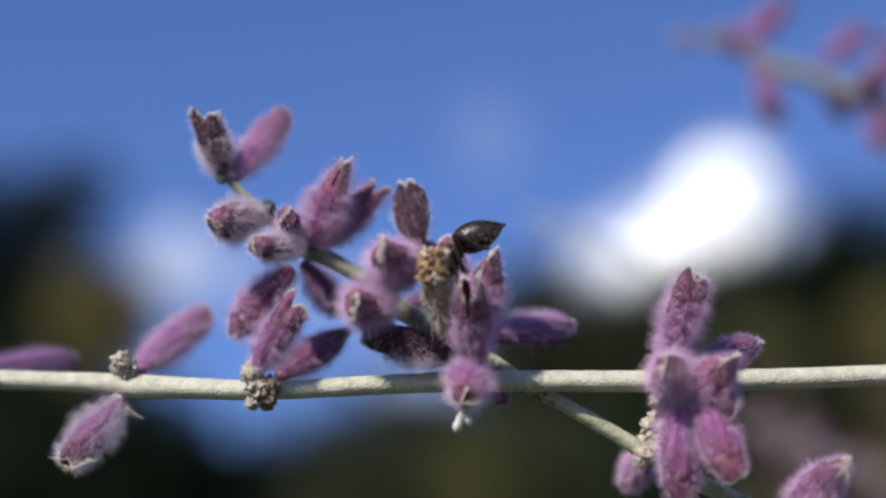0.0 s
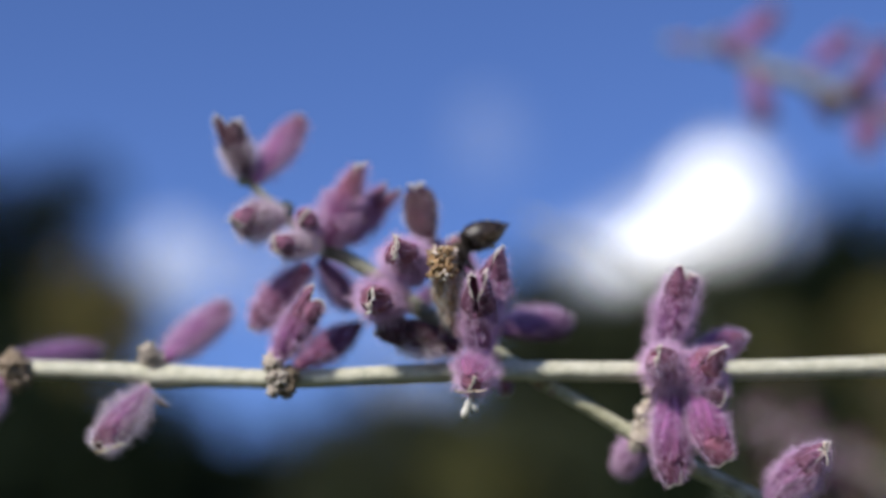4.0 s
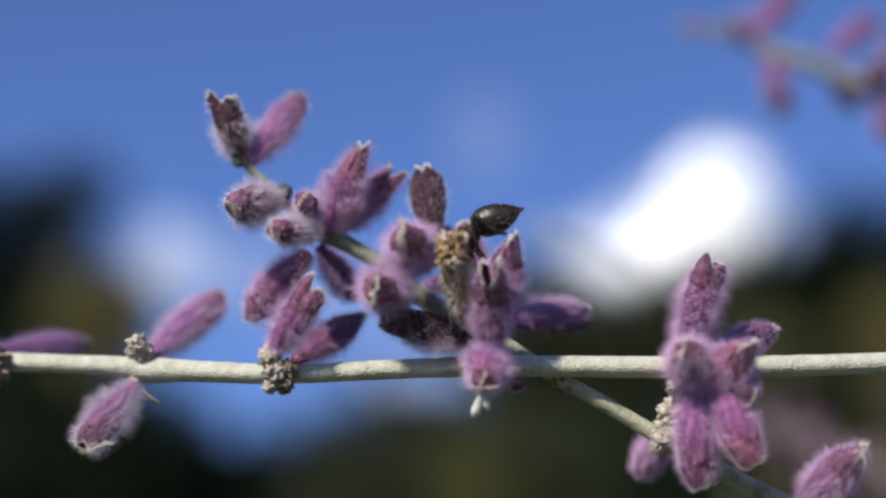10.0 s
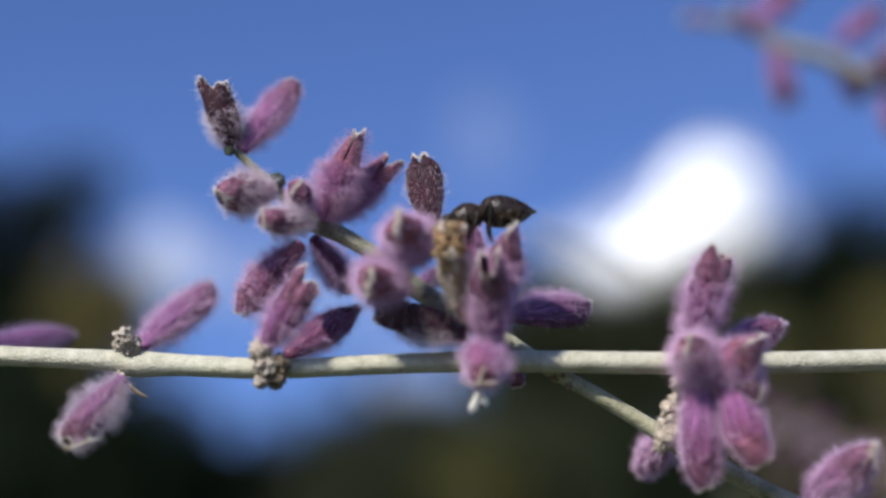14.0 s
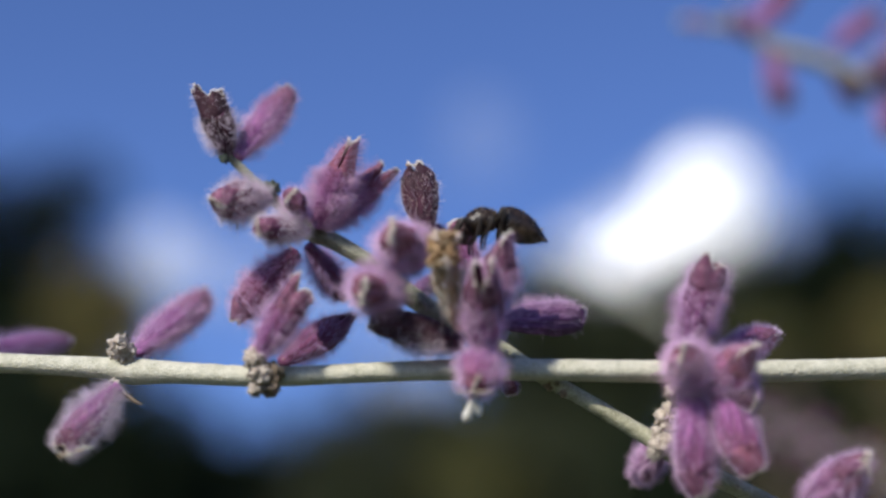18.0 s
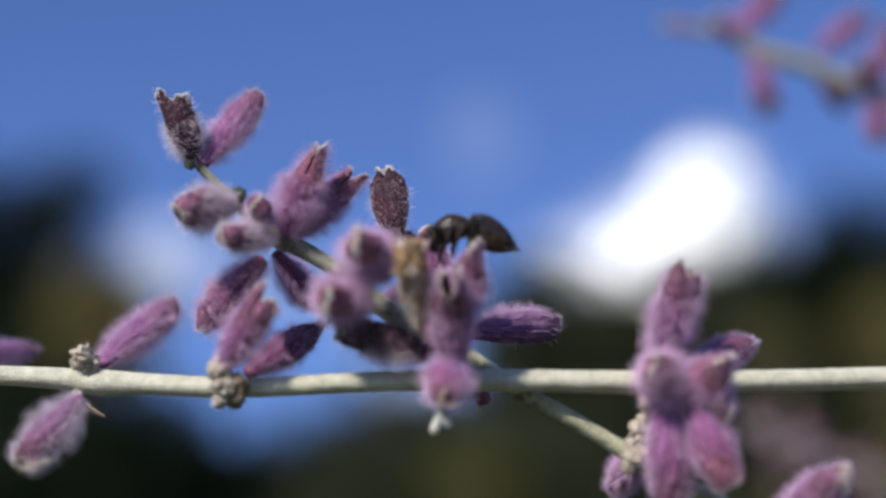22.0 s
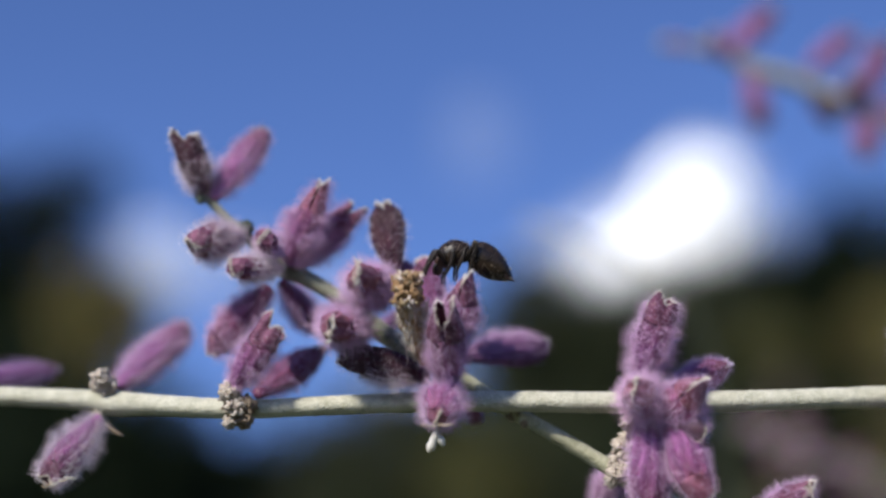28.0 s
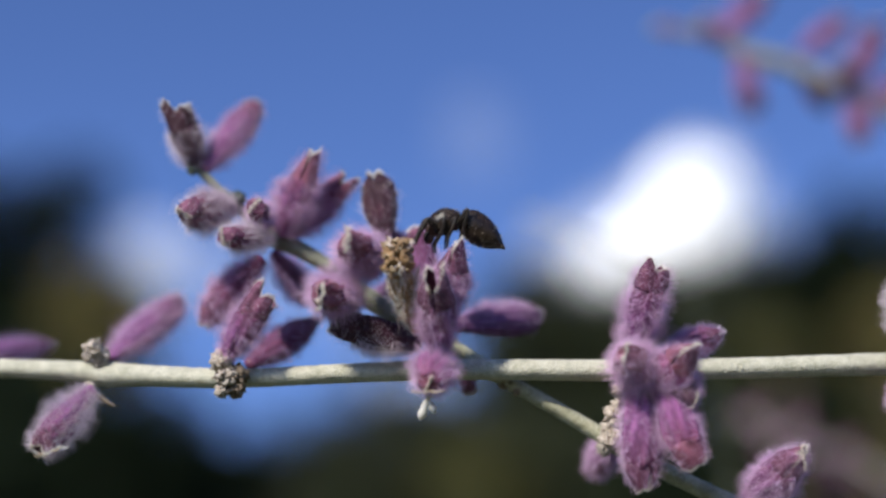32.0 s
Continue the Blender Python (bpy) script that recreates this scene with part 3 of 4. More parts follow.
calyx(rising, 21.06, -8.96, 0.5, 27.30, -5.75, 1.0, 2.9, 0.15, 100, "mauve", "violet", 2200, 0.5, 0.24)
calyx(rising, 23.22, -9.41, -3.0, 25.25, -11.93, -6.0, 3.0, 0.1, 30, "plum", "mauve", 2400, 0.6, 0.4, crumple=0.08)
calyx(rising, 20.40, -9.60, -3.0, 20.88, -19.30, -5.4, 4.1, 0.15, 60, "mauve", "mauve", 3000, 0.60, 0.26, crumple=0.03, glands=30)
calyx(rising, 22.10, -9.80, -3.4, 25.47, -17.33, -6.5, 4.0, 0.2, 20, "rose", "rose", 3200, 0.55, 0.30, crumple=0.03, glands=30)
calyx(rising, 18.09, -14.18, 5, 16.11, -17.78, 12, 3.3, 0.3, 0, "mauve", "mauve", 2600, 0.55, 0.1)
calyx(rising, 29.34, -20.66, -1.0, 34.56, -15.80, -7.5, 4.0, 0.12, 90, "mauve", "mauve", 3400, 0.66, 0.34, crumple=0.05, glands=60)
nub(rising, 17.82, -14.18, -0.6, 1.3)
nub(rising, 18.81, -12.38, -0.6, 1.6)
nub(rising, 17.64, -15.17, -1.2, 1.4)
nub(rising, 18.36, -12.92, -0.5, 1.7)
nub(rising, 18.54, -13.73, -0.5, 1.5)
nub(rising, 18.00, -15.08, -1.0, 1.2)
nub(rising, 17.37, -15.71, -1.0, 1.0)
nub(rising, 18.36, -14.72, -0.8, 1.3)
nub(rising, -13.32, 5.54, 4.2, 1.1, "bract", BRACT)
nub(rising, -17.19, 7.88, 4.6, 0.7, "bract", BRACT)
nub(rising, 18.99, -10.76, -2, 1.4)
# two brown lumps added to darken the stem where the level stem's shadow falls
nub(rising, 8.95, -10.15, 0.8, 0.85, "dried_bud", DRY_NUB)
nub(rising, 10.1, -10.75, 0.6, 0.75, "dried_bud", DRY_NUB)
scrap(rising, [(3.06, -10.58, -5.8, 0.25), (2.79, -11.39, -5.8, 0.26), (2.50, -12.20, -5.8, 0.30), (2.28, -12.70, -5.8, 0.34), (2.12, -13.10, -5.8, 0.1)], mat=WHITE)
scrap(rising, [(2.79, -11.48, -5.8, 0.14), (3.20, -12.11, -5.8, 0.30), (3.38, -12.56, -5.8, 0.12)], mat=WHITE)

# the withered flower: a knot of curled petals over dry threads
def curl(u, v, w, wide, tall, thick, mat, name="dried_petal"):
    q = np.cumsum(rng.normal(0, 1, (6, 3)) * (0.36, 0.36, 0.36), 0)
    q = (q - q.mean(0)) * (wide, tall, wide)
    scrap(rising, [(u + a, v + b, w + c, thick * (0.5 if k in (0, 5) else 1)) for k, (a, b, c) in enumerate(q)], name, mat)


for k in range(130):
    a, r = k * 2.4, 0.108 * math.sqrt(k)
    curl(0.41 + r * math.cos(a), 0.95 + 1.15 * math.sin(k * 1.7) - 0.2 * r, -6.3 + r * math.sin(a), 0.5, 0.5, 0.078 + 0.034 * math.sin(k * 2.1), (SKIN["dry"], PETAL, SKIN["dry"], CREST, SKIN["dry"], PETAL, SKIN["dry"], SKIN["dry"])[k % 8])
nub(rising, 0.45, 0.77, -6.2, 2.2, "dried_petal", SKIN["dry"])
for k in range(60):
    a = k * 2.4
    h = (k % 12) / 12
    curl(0.72 + 0.9 * h + 1.3 * math.cos(a), -0.40 - 4.4 * h, -5.9 + 3.6 * h + 1.1 * math.sin(a), 0.42, 1.25, 0.062, CREST if k % 3 else WHITE)


def ridge(u0, v0, u1, v1, w):
    """The dried fringe where the two lips meet: a wavy crest with short side threads."""
    for n in range(3):
        q = [(u0 + (u1 - u0) * k / 6 + rng.normal(0, 0.15), v0 + (v1 - v0) * k / 6 + rng.normal(0, 0.08), w + 0.05 * abs(k - 3) + rng.normal(0, 0.08), rng.uniform(0.03, 0.055)) for k in range(7)]
        scrap(rising, q, "dried_fringe", WHITE if n == 1 else CREST)
    for n in range(9):
        h, side, far = rng.random(), (-1) ** n, rng.uniform(0.2, 0.5)
        a, b = u0 + (u1 - u0) * h, v0 + (v1 - v0) * h
        scrap(rising, [(a, b, w, 0.06), (a + side * far * 0.5, b + rng.normal(0, 0.2), w + 0.05, 0.05), (a + side * far, b + rng.normal(0, 0.35), w + 0.25, 0.02)], "dried_fringe", CREST if n % 2 else WHITE)


def crest(thing, u0, v0, u1, v1, w, thick, wave=0.1, mat=WHITE):
    """A pale ragged rim of felt along the edge of a lip: short overlapping tufts."""
    for n in range(6):
        h = (n + 0.15 + 0.5 * rng.random()) / 6
        a, b = u0 + (u1 - u0) * h, v0 + (v1 - v0) * h
        du, dv = (u1 - u0) * 0.15, (v1 - v0) * 0.15
        q = [(a + du * (k - 1.5) / 1.5 + rng.normal(0, 0.03), b + dv * (k - 1.5) / 1.5 + rng.normal(0, wave * 0.6), w + rng.normal(0, 0.08), thick * (0.35, 0.8, 0.7, 0.3)[k] * rng.uniform(0.5, 0.9)) for k in range(4)]
        scrap(thing, q, "pale_rim", mat if n % 3 else PETAL)


crest(level, -30.4, -15.9, -27.6, -15.0, -3.8, 0.10, 0.2)
crest(rising, 1.7, -10.75, 4.3, -10.65, -7.9, 0.12, 0.12, CREST)
crest(rising, 34.3, -15.6, 34.7, -17.6, -7.9, 0.15, 0.12, CREST)
crest(rising, -2.55, 7.35, -1.25, 7.45, 5.2, 0.17, 0.10)
ridge(-3.60, 3.38, -3.87, 1.13, -8.3)
ridge(-5.72, -1.49, -6.26, -3.83, -8.4)

# the sprig farther back
FAR = 92
behind = sprig((0.20, 0.232, 0), "blurred sage sprig farther back with mauve calyces")
stem(behind, [(19.0, 18.4, FAR, 0.45), (23.4, 17.85, FAR, 0.7), (27.3, 16.1, FAR, 1.0), (29.9, 15.5, FAR, 1.05), (33.9, 13.7, FAR, 1.0), (41.22, 10.17, FAR, 0.95), (54.72, 0.95, FAR, 1.0), (68.22, -8.96, FAR, 1.1)], STEM_OLIVE, 12, 0.0015, 0)
lower_stem(behind, [(*at(67.77, -8.60, FAR), 1.1), (0.160, 0.231, 0.42, 1.2), (0.185, 0.231, 0.28, 1.3), (0.20, 0.231, 0.12, 1.6), (0.20, 0.232, -0.02, 1.9)], STEM)
calyx(behind, 24.5, 17.5, FAR, 28.6, 21.3, FAR, 4.1, 0.4, 30, "mauve", "rose", 1000)
calyx(behind, 24.3, 17.4, FAR, 23.4, 19.2, FAR - 3, 2.8, 0.4, 30, "mauve", "mauve", 700)
calyx(behind, 26.3, 16.1, FAR, 27.7, 11.3, FAR, 4.2, 0.4, 30, "mauve", "mauve", 1000)
calyx(behind, 31.4, 16.4, FAR, 35.2, 19.2, FAR, 3.8, 0.4, 30, "mauve", "mauve", 1000)
calyx(behind, 31.6, 14.8, FAR, 33.5, 11.7, FAR + 3, 3.6, 0.3, 30, "damson", "violet", 600)
calyx(behind, 35.8, 13.4, FAR, 37.7, 18.9, FAR - 2, 4.4, 0.4, 30, "mauve", "mauve", 1000)
calyx(behind, 35.8, 13.1, FAR, 36.4, 8.9, FAR - 2, 4.4, 0.4, 30, "mauve", "rose", 1000)
calyx(behind, 35.2, 13.6, FAR, 34.9, 15.6, FAR - 5, 3.6, 0.4, 30, "mauve", "mauve", 800)
calyx(behind, 21.6, 18.1, FAR, 19.6, 18.6, FAR, 1.7, 0.2, 30, "mauve", "rose", 400)
calyx(behind, 36.72, 11.75, FAR, 40.32, 14.45, FAR, 3.8, 0.4, 30, "mauve", "rose", 800)

# a low sprig much farther back
DEEP = 230
deep = sprig((0.22, 0.36, 0), "very blurred greyish sage sprig in the distance")
stem(deep, [(24.57, -13.68, DEEP, 0.6), (28.62, -14.81, DEEP, 0.8), (33.12, -16.61, DEEP, 0.9), (38.97, -19.31, DEEP, 1.0), (47.97, -25.16, DEEP, 1.0)], STEM_GREEN, 10, 0.003, 0)
lower_stem(deep, [(*at(47.52, -24.89, DEEP), 1.0), (0.150, 0.36, 0.38, 1.2), (0.20, 0.36, 0.25, 1.4), (0.22, 0.36, 0.1, 1.6), (0.22, 0.36, -0.02, 1.9)], STEM)
for k in range(11):
    x, y = (25.47, -13.68)[0] + k * 1.25, (25.47, -13.68)[1] - k * 0.55
    calyx(deep, x, y, DEEP, x + 1.6 * math.cos(k * 2.1), y + 1.9 * math.sin(k * 2.4 + 0.4), DEEP + 2, 3.2, 0.4, 30, "mauve", "pale", 400)


# a bare stalk farther back that sways across the tree line
BACK = 150
bare = sprig((0.13, 0.28, 0), "blurred bare grey sage stalk farther back")
stem(bare, [(6.35, -1.31, BACK, 0.35), (11.52, -3.20, BACK, 0.5), (16.02, -5.36, BACK, 0.6), (18.27, -6.93, BACK, 0.6)], STEM, 10, 0.002, 0)
# from here down the stalk is coloured as if shaded, so it hardly shows
stem(bare, [(17.82, -6.62, BACK, 0.6), (19.85, -8.96, BACK, 0.6), (21.51, -14.36, BACK, 0.6), (22.77, -23.36, BACK, 0.7)], SHADE_STEM, 10, 0.002, 0, label="lower stalk with shade painted into its colour")
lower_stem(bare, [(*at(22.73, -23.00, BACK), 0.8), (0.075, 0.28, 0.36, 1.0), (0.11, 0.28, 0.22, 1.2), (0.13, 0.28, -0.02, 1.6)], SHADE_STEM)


# ---- the jumping spider ----
def ball(size, subdivisions=3):
    bm = bmesh.new()
    bmesh.ops.create_icosphere(bm, subdivisions=subdivisions, radius=1.0)
    for x in bm.verts:
        x.co = Vector((x.co.x * size[0], x.co.y * size[1], x.co.z * size[2])) * MM
    return bm


def shag(verts, normals, count, length, thick, mat, parent, name, lean):
    i = rng.integers(0, len(verts), count)
    way = normals[i] * 0.5 + np.array(lean) + rng.normal(0, 0.3, (count, 3))
    hv, hf = strands(verts[i] + rng.normal(0, 0.04 * MM, (count, 3)), way, rng.uniform(0.4, 1.0, count) * length * MM, thick * MM)
    h = mesh_part(name, hv, hf, mat, parent)
    h["kind"] = "stuff"
    return h


def hump(size, centre, tilt, blunt=1.0, taper=0.0, subdivisions=4, lump=0.0):
    """A rounded body part in mm: blunt below 1 squares off its fore end, taper thins its hind end."""
    bm = ball((1, 1, 1), subdivisions)
    turn = Matrix.Rotation(radians(tilt), 3, "Z")
    for x in bm.verts:
        d = x.co / MM
        k = 1 - taper * max(0, d.x) ** 2
        fore = -abs(d.x) ** blunt if d.x < 0 else d.x
        bump = 1 + lump * noise.noise(d * 3.1)
        x.co = (turn @ Vector((fore * size[0], d.y * size[1] * k * bump, d.z * size[2] * k * bump)) + Vector(centre)) * MM
    return bm


def limb(name, rows, parent, mat, sides=10):
    """A bent tapering leg, with bristles and a few pale scales. rows: x, y, z, radius in mm."""
    path = spline(np.array(rows) * (MM, MM, MM, 1.12 * MM), 0.07 * MM)
    v, f, ring, nrm = tube(path, sides, 0.03)
    leg = mesh_part(name, v, f, mat, parent)
    ring, nrm = ring.reshape(-1, 3), nrm.reshape(-1, 3)
    shag(ring, nrm, 240, 0.20, 0.008, LEG, leg, "bristles", (0, -0.4, 0))
    shag(ring, nrm, 110, 0.14, 0.014, SCALE, leg, "pale_scales", (0, -0.5, 0))
    return leg


def coat(ob, count, length, lean, high=0.0):
    """Short tan scales lying on a body part, denser on its back, and fine dark bristles."""
    vs = np.array([x.co[:] for x in ob.data.vertices])
    ns = np.array([x.normal[:] for x in ob.data.vertices])
    shag(vs, ns, count * 2, length * 0.8, 0.008, CHITIN, ob, "bristles", lean)
    back = ns[:, 1] > high
    shag(vs[back], ns[back] * 0.4, count, length, 0.017, TAN, ob, "tan_scales", lean)


def spider():
    thing = tagged(new("jumping_spider"), "small glossy black ant-like jumping spider on the calyces", "spider")
    # head and thorax: a bowed, high-backed block that falls away to the waist
    body = part("cephalothorax", hump((1.42, 1.08, 0.98), (-1.24, 0.24, 0), 24, 0.72, 0.42, lump=0.04), CHITIN, thing)
    coat(body, 220, 0.26, (0.7, 0, 0), 0.1)
    part("face", hump((0.55, 0.72, 0.74), (-2.38, -0.34, 0), 30, 0.8, 0.0, 3, 0.06), FACE, body, "dull red-brown face")
    for z in (0.3, -0.3):
        part("fang_base", hump((0.30, 0.62, 0.28), (-2.52, -0.98, z), -14, 0.9, 0.0, 3, 0.08), FACE, body)
    for x, y, z, r in ((-2.78, -0.12, 0.36, 0.24), (-2.78, -0.12, -0.36, 0.24), (-2.52, 0.12, 0.72, 0.15), (-1.72, 0.92, 0.66, 0.15), (-1.72, 0.92, -0.66, 0.15)):
        part("eye", ball((r, r, r), 2), EYE, body, "", Vector((x, y, z)) * MM)
    part("waist", hump((0.46, 0.30, 0.30), (0.0, -0.05, 0), 0, 1.0, 0.0, 2), CHITIN, thing)
    # abdomen: blunt and high in front, falling to a point behind
    s = np.linspace(0, 1, 44)
    size = np.interp(s, (0, 0.02, 0.06, 0.12, 0.22, 0.36, 0.5, 0.65, 0.8, 0.92, 1), (0.10, 0.42, 0.70, 0.92, 1.09, 1.16, 1.12, 0.98, 0.70, 0.38, 0.10))
    size = np.convolve(np.pad(size, 2, "edge"), np.ones(5) / 5, "valid")
    size *= 1 - 0.025 * np.exp(-((s[:, None] - np.array((0.34, 0.5, 0.64, 0.78))) / 0.012) ** 2).sum(1)
    a = np.linspace(0, 2 * math.pi, 36, endpoint=False)
    up = 1 + 0.10 * np.maximum(0, np.sin(a))
    v = np.stack([np.repeat(s[:, None] * 4.3 - 0.22, 36, 1), (0.36 * (1 - s) - 0.10 * s)[:, None] + size[:, None] * 1.10 * (np.sin(a) * up)[None], size[:, None] * 0.96 * np.cos(a)[None]], 2).reshape(-1, 3)
    v = np.vstack([v, [(-0.25, 0.36, 0), (4.1, -0.10, 0)]]) * MM
    f = [(q[1], q[0], q[3], q[2]) for q in grid_faces(44, 36)] + [(44 * 36, (j + 1) % 36, j) for j in range(36)] + [(44 * 36 + 1, 43 * 36 + j, 43 * 36 + (j + 1) % 36) for j in range(36)]
    f = [tuple(reversed(q)) for q in f]
    belly = mesh_part("abdomen", v, f, CHITIN, thing, "black abdomen with faint pale streaks")
    coat(belly, 460, 0.30, (1.1, 0, 0), -0.1)
    vs = np.array([x.co[:] for x in belly.data.vertices])
    ns = np.array([x.normal[:] for x in belly.data.vertices])
    for x0, x1 in ((0.45, 0.8), (1.6, 1.85), (2.6, 2.8), (3.4, 3.55)):
        band = (vs[:, 0] > x0 * MM) & (vs[:, 0] < x1 * MM) & (vs[:, 1] > 0.5 * MM)
        shag(vs[band], ns[band] * 0.4, 46, 0.22, 0.016, SCALE, belly, "pale_scales", (1.1, 0, 0))
    for z in (-0.16, 0.0, 0.16):
        v, f, _, _ = tube(np.array([(3.9, -0.08, z, 0.15), (4.1, -0.13, z * 1.2, 0.14), (4.32, -0.20, z * 1.5, 0.09), (4.36, -0.21, z * 1.5, 0.03)]) * MM, 8)
        mesh_part("spinneret", v, f, LEG, belly)
    # legs: four a side; the hindmost bends at a knee of its own
    knees = []
    for side in (1, -1):
        e = 0.0 if side > 0 else -0.22
        limb("leg", [(-2.0, -0.5, 0.45 * side, 0.2), (-2.25 + e, 0.1, 0.95 * side, 0.21), (-2.62 + e, 0.48, 1.15 * side, 0.16), (-3.05 + e, -0.1, 1.2 * side, 0.15), (-3.45 + e, -0.75, 1.15 * side, 0.11), (-3.75 + e, -1.5, 1.05 * side, 0.05)], thing, LEG)
        limb("leg", [(-1.6, -0.55, 0.5 * side, 0.19), (-1.45 + e, 0.1, 1.1 * side, 0.18), (-1.30 + e, 0.42, 1.3 * side, 0.15), (-1.45 + e, -0.35, 1.38 * side, 0.14), (-1.85 + e, -1.15, 1.25 * side, 0.11), (-2.15 + e, -1.65, 1.1 * side, 0.09), (-2.2 + e, -2.35, 0.95 * side, 0.05)], thing, LEG)
        limb("leg", [(-1.05, -0.6, 0.5 * side, 0.19), (-0.7 + e, 0.05, 1.05 * side, 0.17), (-0.35 + e, 0.38, 1.3 * side, 0.14), (-0.65 + e, -0.4, 1.35 * side, 0.13), (-1.05 + e, -1.15, 1.2 * side, 0.10), (-1.2 + e, -2.1, 1.0 * side, 0.05)], thing, LEG)
        knee = Vector((0.72 + 0.5 * e, 1.10, 1.22 * side))
        hind = limb("leg", [(-0.45, -0.5, 0.5 * side, 0.2), (0.1, 0.25, 1.0 * side, 0.19), (0.5, 0.85, 1.2 * side, 0.16), (*knee, 0.14)], thing, LEG)
        shin = limb("shin", [(0, 0, 0, 0.14), (-0.12, -0.6, 0.05 * side, 0.13), (-0.42, -1.4, 0.02 * side, 0.11), (-0.66, -2.3, -0.10 * side, 0.09), (-0.62, -3.2, -0.25 * side, 0.04)], hind, LEG)
        shin.location = knee * MM
        knees.append((shin, knee * MM))
        v, f, _, _ = tube(spline(np.array([(-2.45, -0.6, 0.4 * side, 0.14), (-2.85, -0.7, 0.5 * side, 0.16), (-2.98, -1.15, 0.5 * side, 0.15), (-2.85, -1.5, 0.4 * side, 0.08)]) * MM, 0.06 * MM), 8)
        mesh_part("pedipalp", v, f, LEG, thing)
    return thing, belly, knees


jumper, jumper_abdomen, jumper_knees = spider()


# ---- the distance ----
def aim(u, v, far):
    """A place far metres off on the line of sight through (u, v) mm in the plane of focus."""
    d = (CAM.to_3x3() @ Vector((u, v, -FOCUS))).normalized()
    return CAM.translation + d * far


bm = bmesh.new()
bmesh.ops.create_circle(bm, cap_ends=True, segments=64, radius=4500)
ground = part("ground", bm, GRASS, None, "", (0, 0, -0.004))
tagged(ground, "grassy ground reaching to the horizon", "ground", kind="structure")


def tree(u, v, far, spread, tall, leaf, label, count=2600, seed=1):
    """A tree whose crown's middle lies on that line of sight: trunk, limbs, crown of many leaves."""
    r = np.random.default_rng(seed)
    c = aim(u, v, far)
    thing = tagged(new("tree"), label, "tree", "background trees")
    thing.location = (c.x, c.y, 0)
    top = c.z + tall * 0.7
    low = max(0.6, c.z - tall)
    v1, f1, _, _ = tube(spline([(0, 0, -0.1, 0.05 * spread + 0.1), (0.1, 0, low, 0.045 * spread + 0.07), (0.0, 0.1, c.z, 0.03 * spread + 0.04), (0.1, 0, top, 0.02)], 0.5), 9, 0.04)
    mesh_part("trunk", v1, f1, BARK, thing)
    tips = []
    for k in range(9):
        a = r.random() * 6.28
        z0 = low + (top - low) * (0.05 + 0.75 * k / 9)
        reach = spread * r.uniform(0.55, 0.9)
        e = np.array((math.cos(a) * reach, math.sin(a) * reach, z0 + tall * r.uniform(0.1, 0.5)))
        v1, f1, _, _ = tube(spline([(0.05, 0.03, z0, 0.02 * spread + 0.03), (e[0] * 0.5, e[1] * 0.5, (z0 + e[2]) / 2 - 0.05, 0.015 * spread + 0.02), (*e, 0.015)], 0.4), 6, 0.04)
        mesh_part("limb", v1, f1, BARK, thing)
        tips.append(e)
    clumps = r.normal(0, 1, (46, 3))
    clumps /= np.linalg.norm(clumps, axis=1)[:, None]
    clumps *= (r.random((46, 1)) ** 0.4)
    clumps = clumps * np.array((spread, spread, tall)) * 0.86 + np.array((0, 0, c.z))
    skirt = np.stack([r.normal(0, 0.55 * spread, 40), r.normal(0, 0.55 * spread, 40), r.uniform(1.2, max(1.4, c.z - 0.5 * tall), 40)], 1)
    clumps = np.vstack([clumps, skirt])
    clumps = np.vstack([clumps, tips])
    which = r.integers(0, len(clumps), count)
    p = clumps[which] + r.normal(0, 1, (count, 3)) * spread * 0.13
    p[:, 2] = np.maximum(p[:, 2], 0.15)
    size = spread * r.uniform(0.065, 0.125, count)
    a1 = r.normal(0, 1, (count, 3))
    a1 /= np.linalg.norm(a1, axis=1)[:, None]
    a2 = np.cross(a1, r.normal(0, 1, (count, 3)))
    a2 /= np.linalg.norm(a2, axis=1)[:, None]
    a3 = np.cross(a1, a2)
    s = size[:, None]
    q = np.stack([p - a1 * s, p + a2 * s * 0.5 + a3 * s * 0.15, p + a1 * s, p - a2 * s * 0.5 + a3 * s * 0.15], 1).reshape(-1, 3)
    b = (np.arange(count) * 4)[:, None]
    crown = mesh_part("crown", q, (np.array([[0, 1, 2, 3]]) + b).tolist(), leaf, thing, smooth=False)
    crown["kind"] = "stuff"
    return thing


# shaded and sunlit crowns are told apart by leaf colour, under one sun
DARK = "leafy tree with deep shade in its leaf colour, far and out of focus"
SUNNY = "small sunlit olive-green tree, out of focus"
tree(-42.7, -6.4, 24, 2.6, 3.0, SHADED_LEAF, DARK, 15000, 1)
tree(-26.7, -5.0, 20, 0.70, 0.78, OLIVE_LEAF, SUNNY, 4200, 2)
tree(-14.8, -20.2, 23, 1.45, 1.05, SHADED_LEAF, "low tree with deep shade in its leaf colour, far and out of focus", 3000, 15)
tree(-31.23, -20.21, 18, 1.6, 1.5, SHADED_LEAF, "low tree with deep shade in its leaf colour, out of focus", 5200, 3)
tree(-23.49, -18.63, 19, 1.2, 1.1, SHADED_LEAF, "low tree with deep shade in its leaf colour, out of focus", 4200, 10)
tree(-8.0, -17.4, 26, 1.3, 0.7, GREEN_LEAF, "sparse dark green tree, far and out of focus", 1300, 16)
tree(-1.31, -20.0, 21, 1.65, 1.6, GREEN_LEAF, "olive-brown tree, far and out of focus", 8000, 4)
tree(2.07, -19.31, 20, 0.7, 0.55, MOSS_LEAF, SUNNY, 2000, 12)
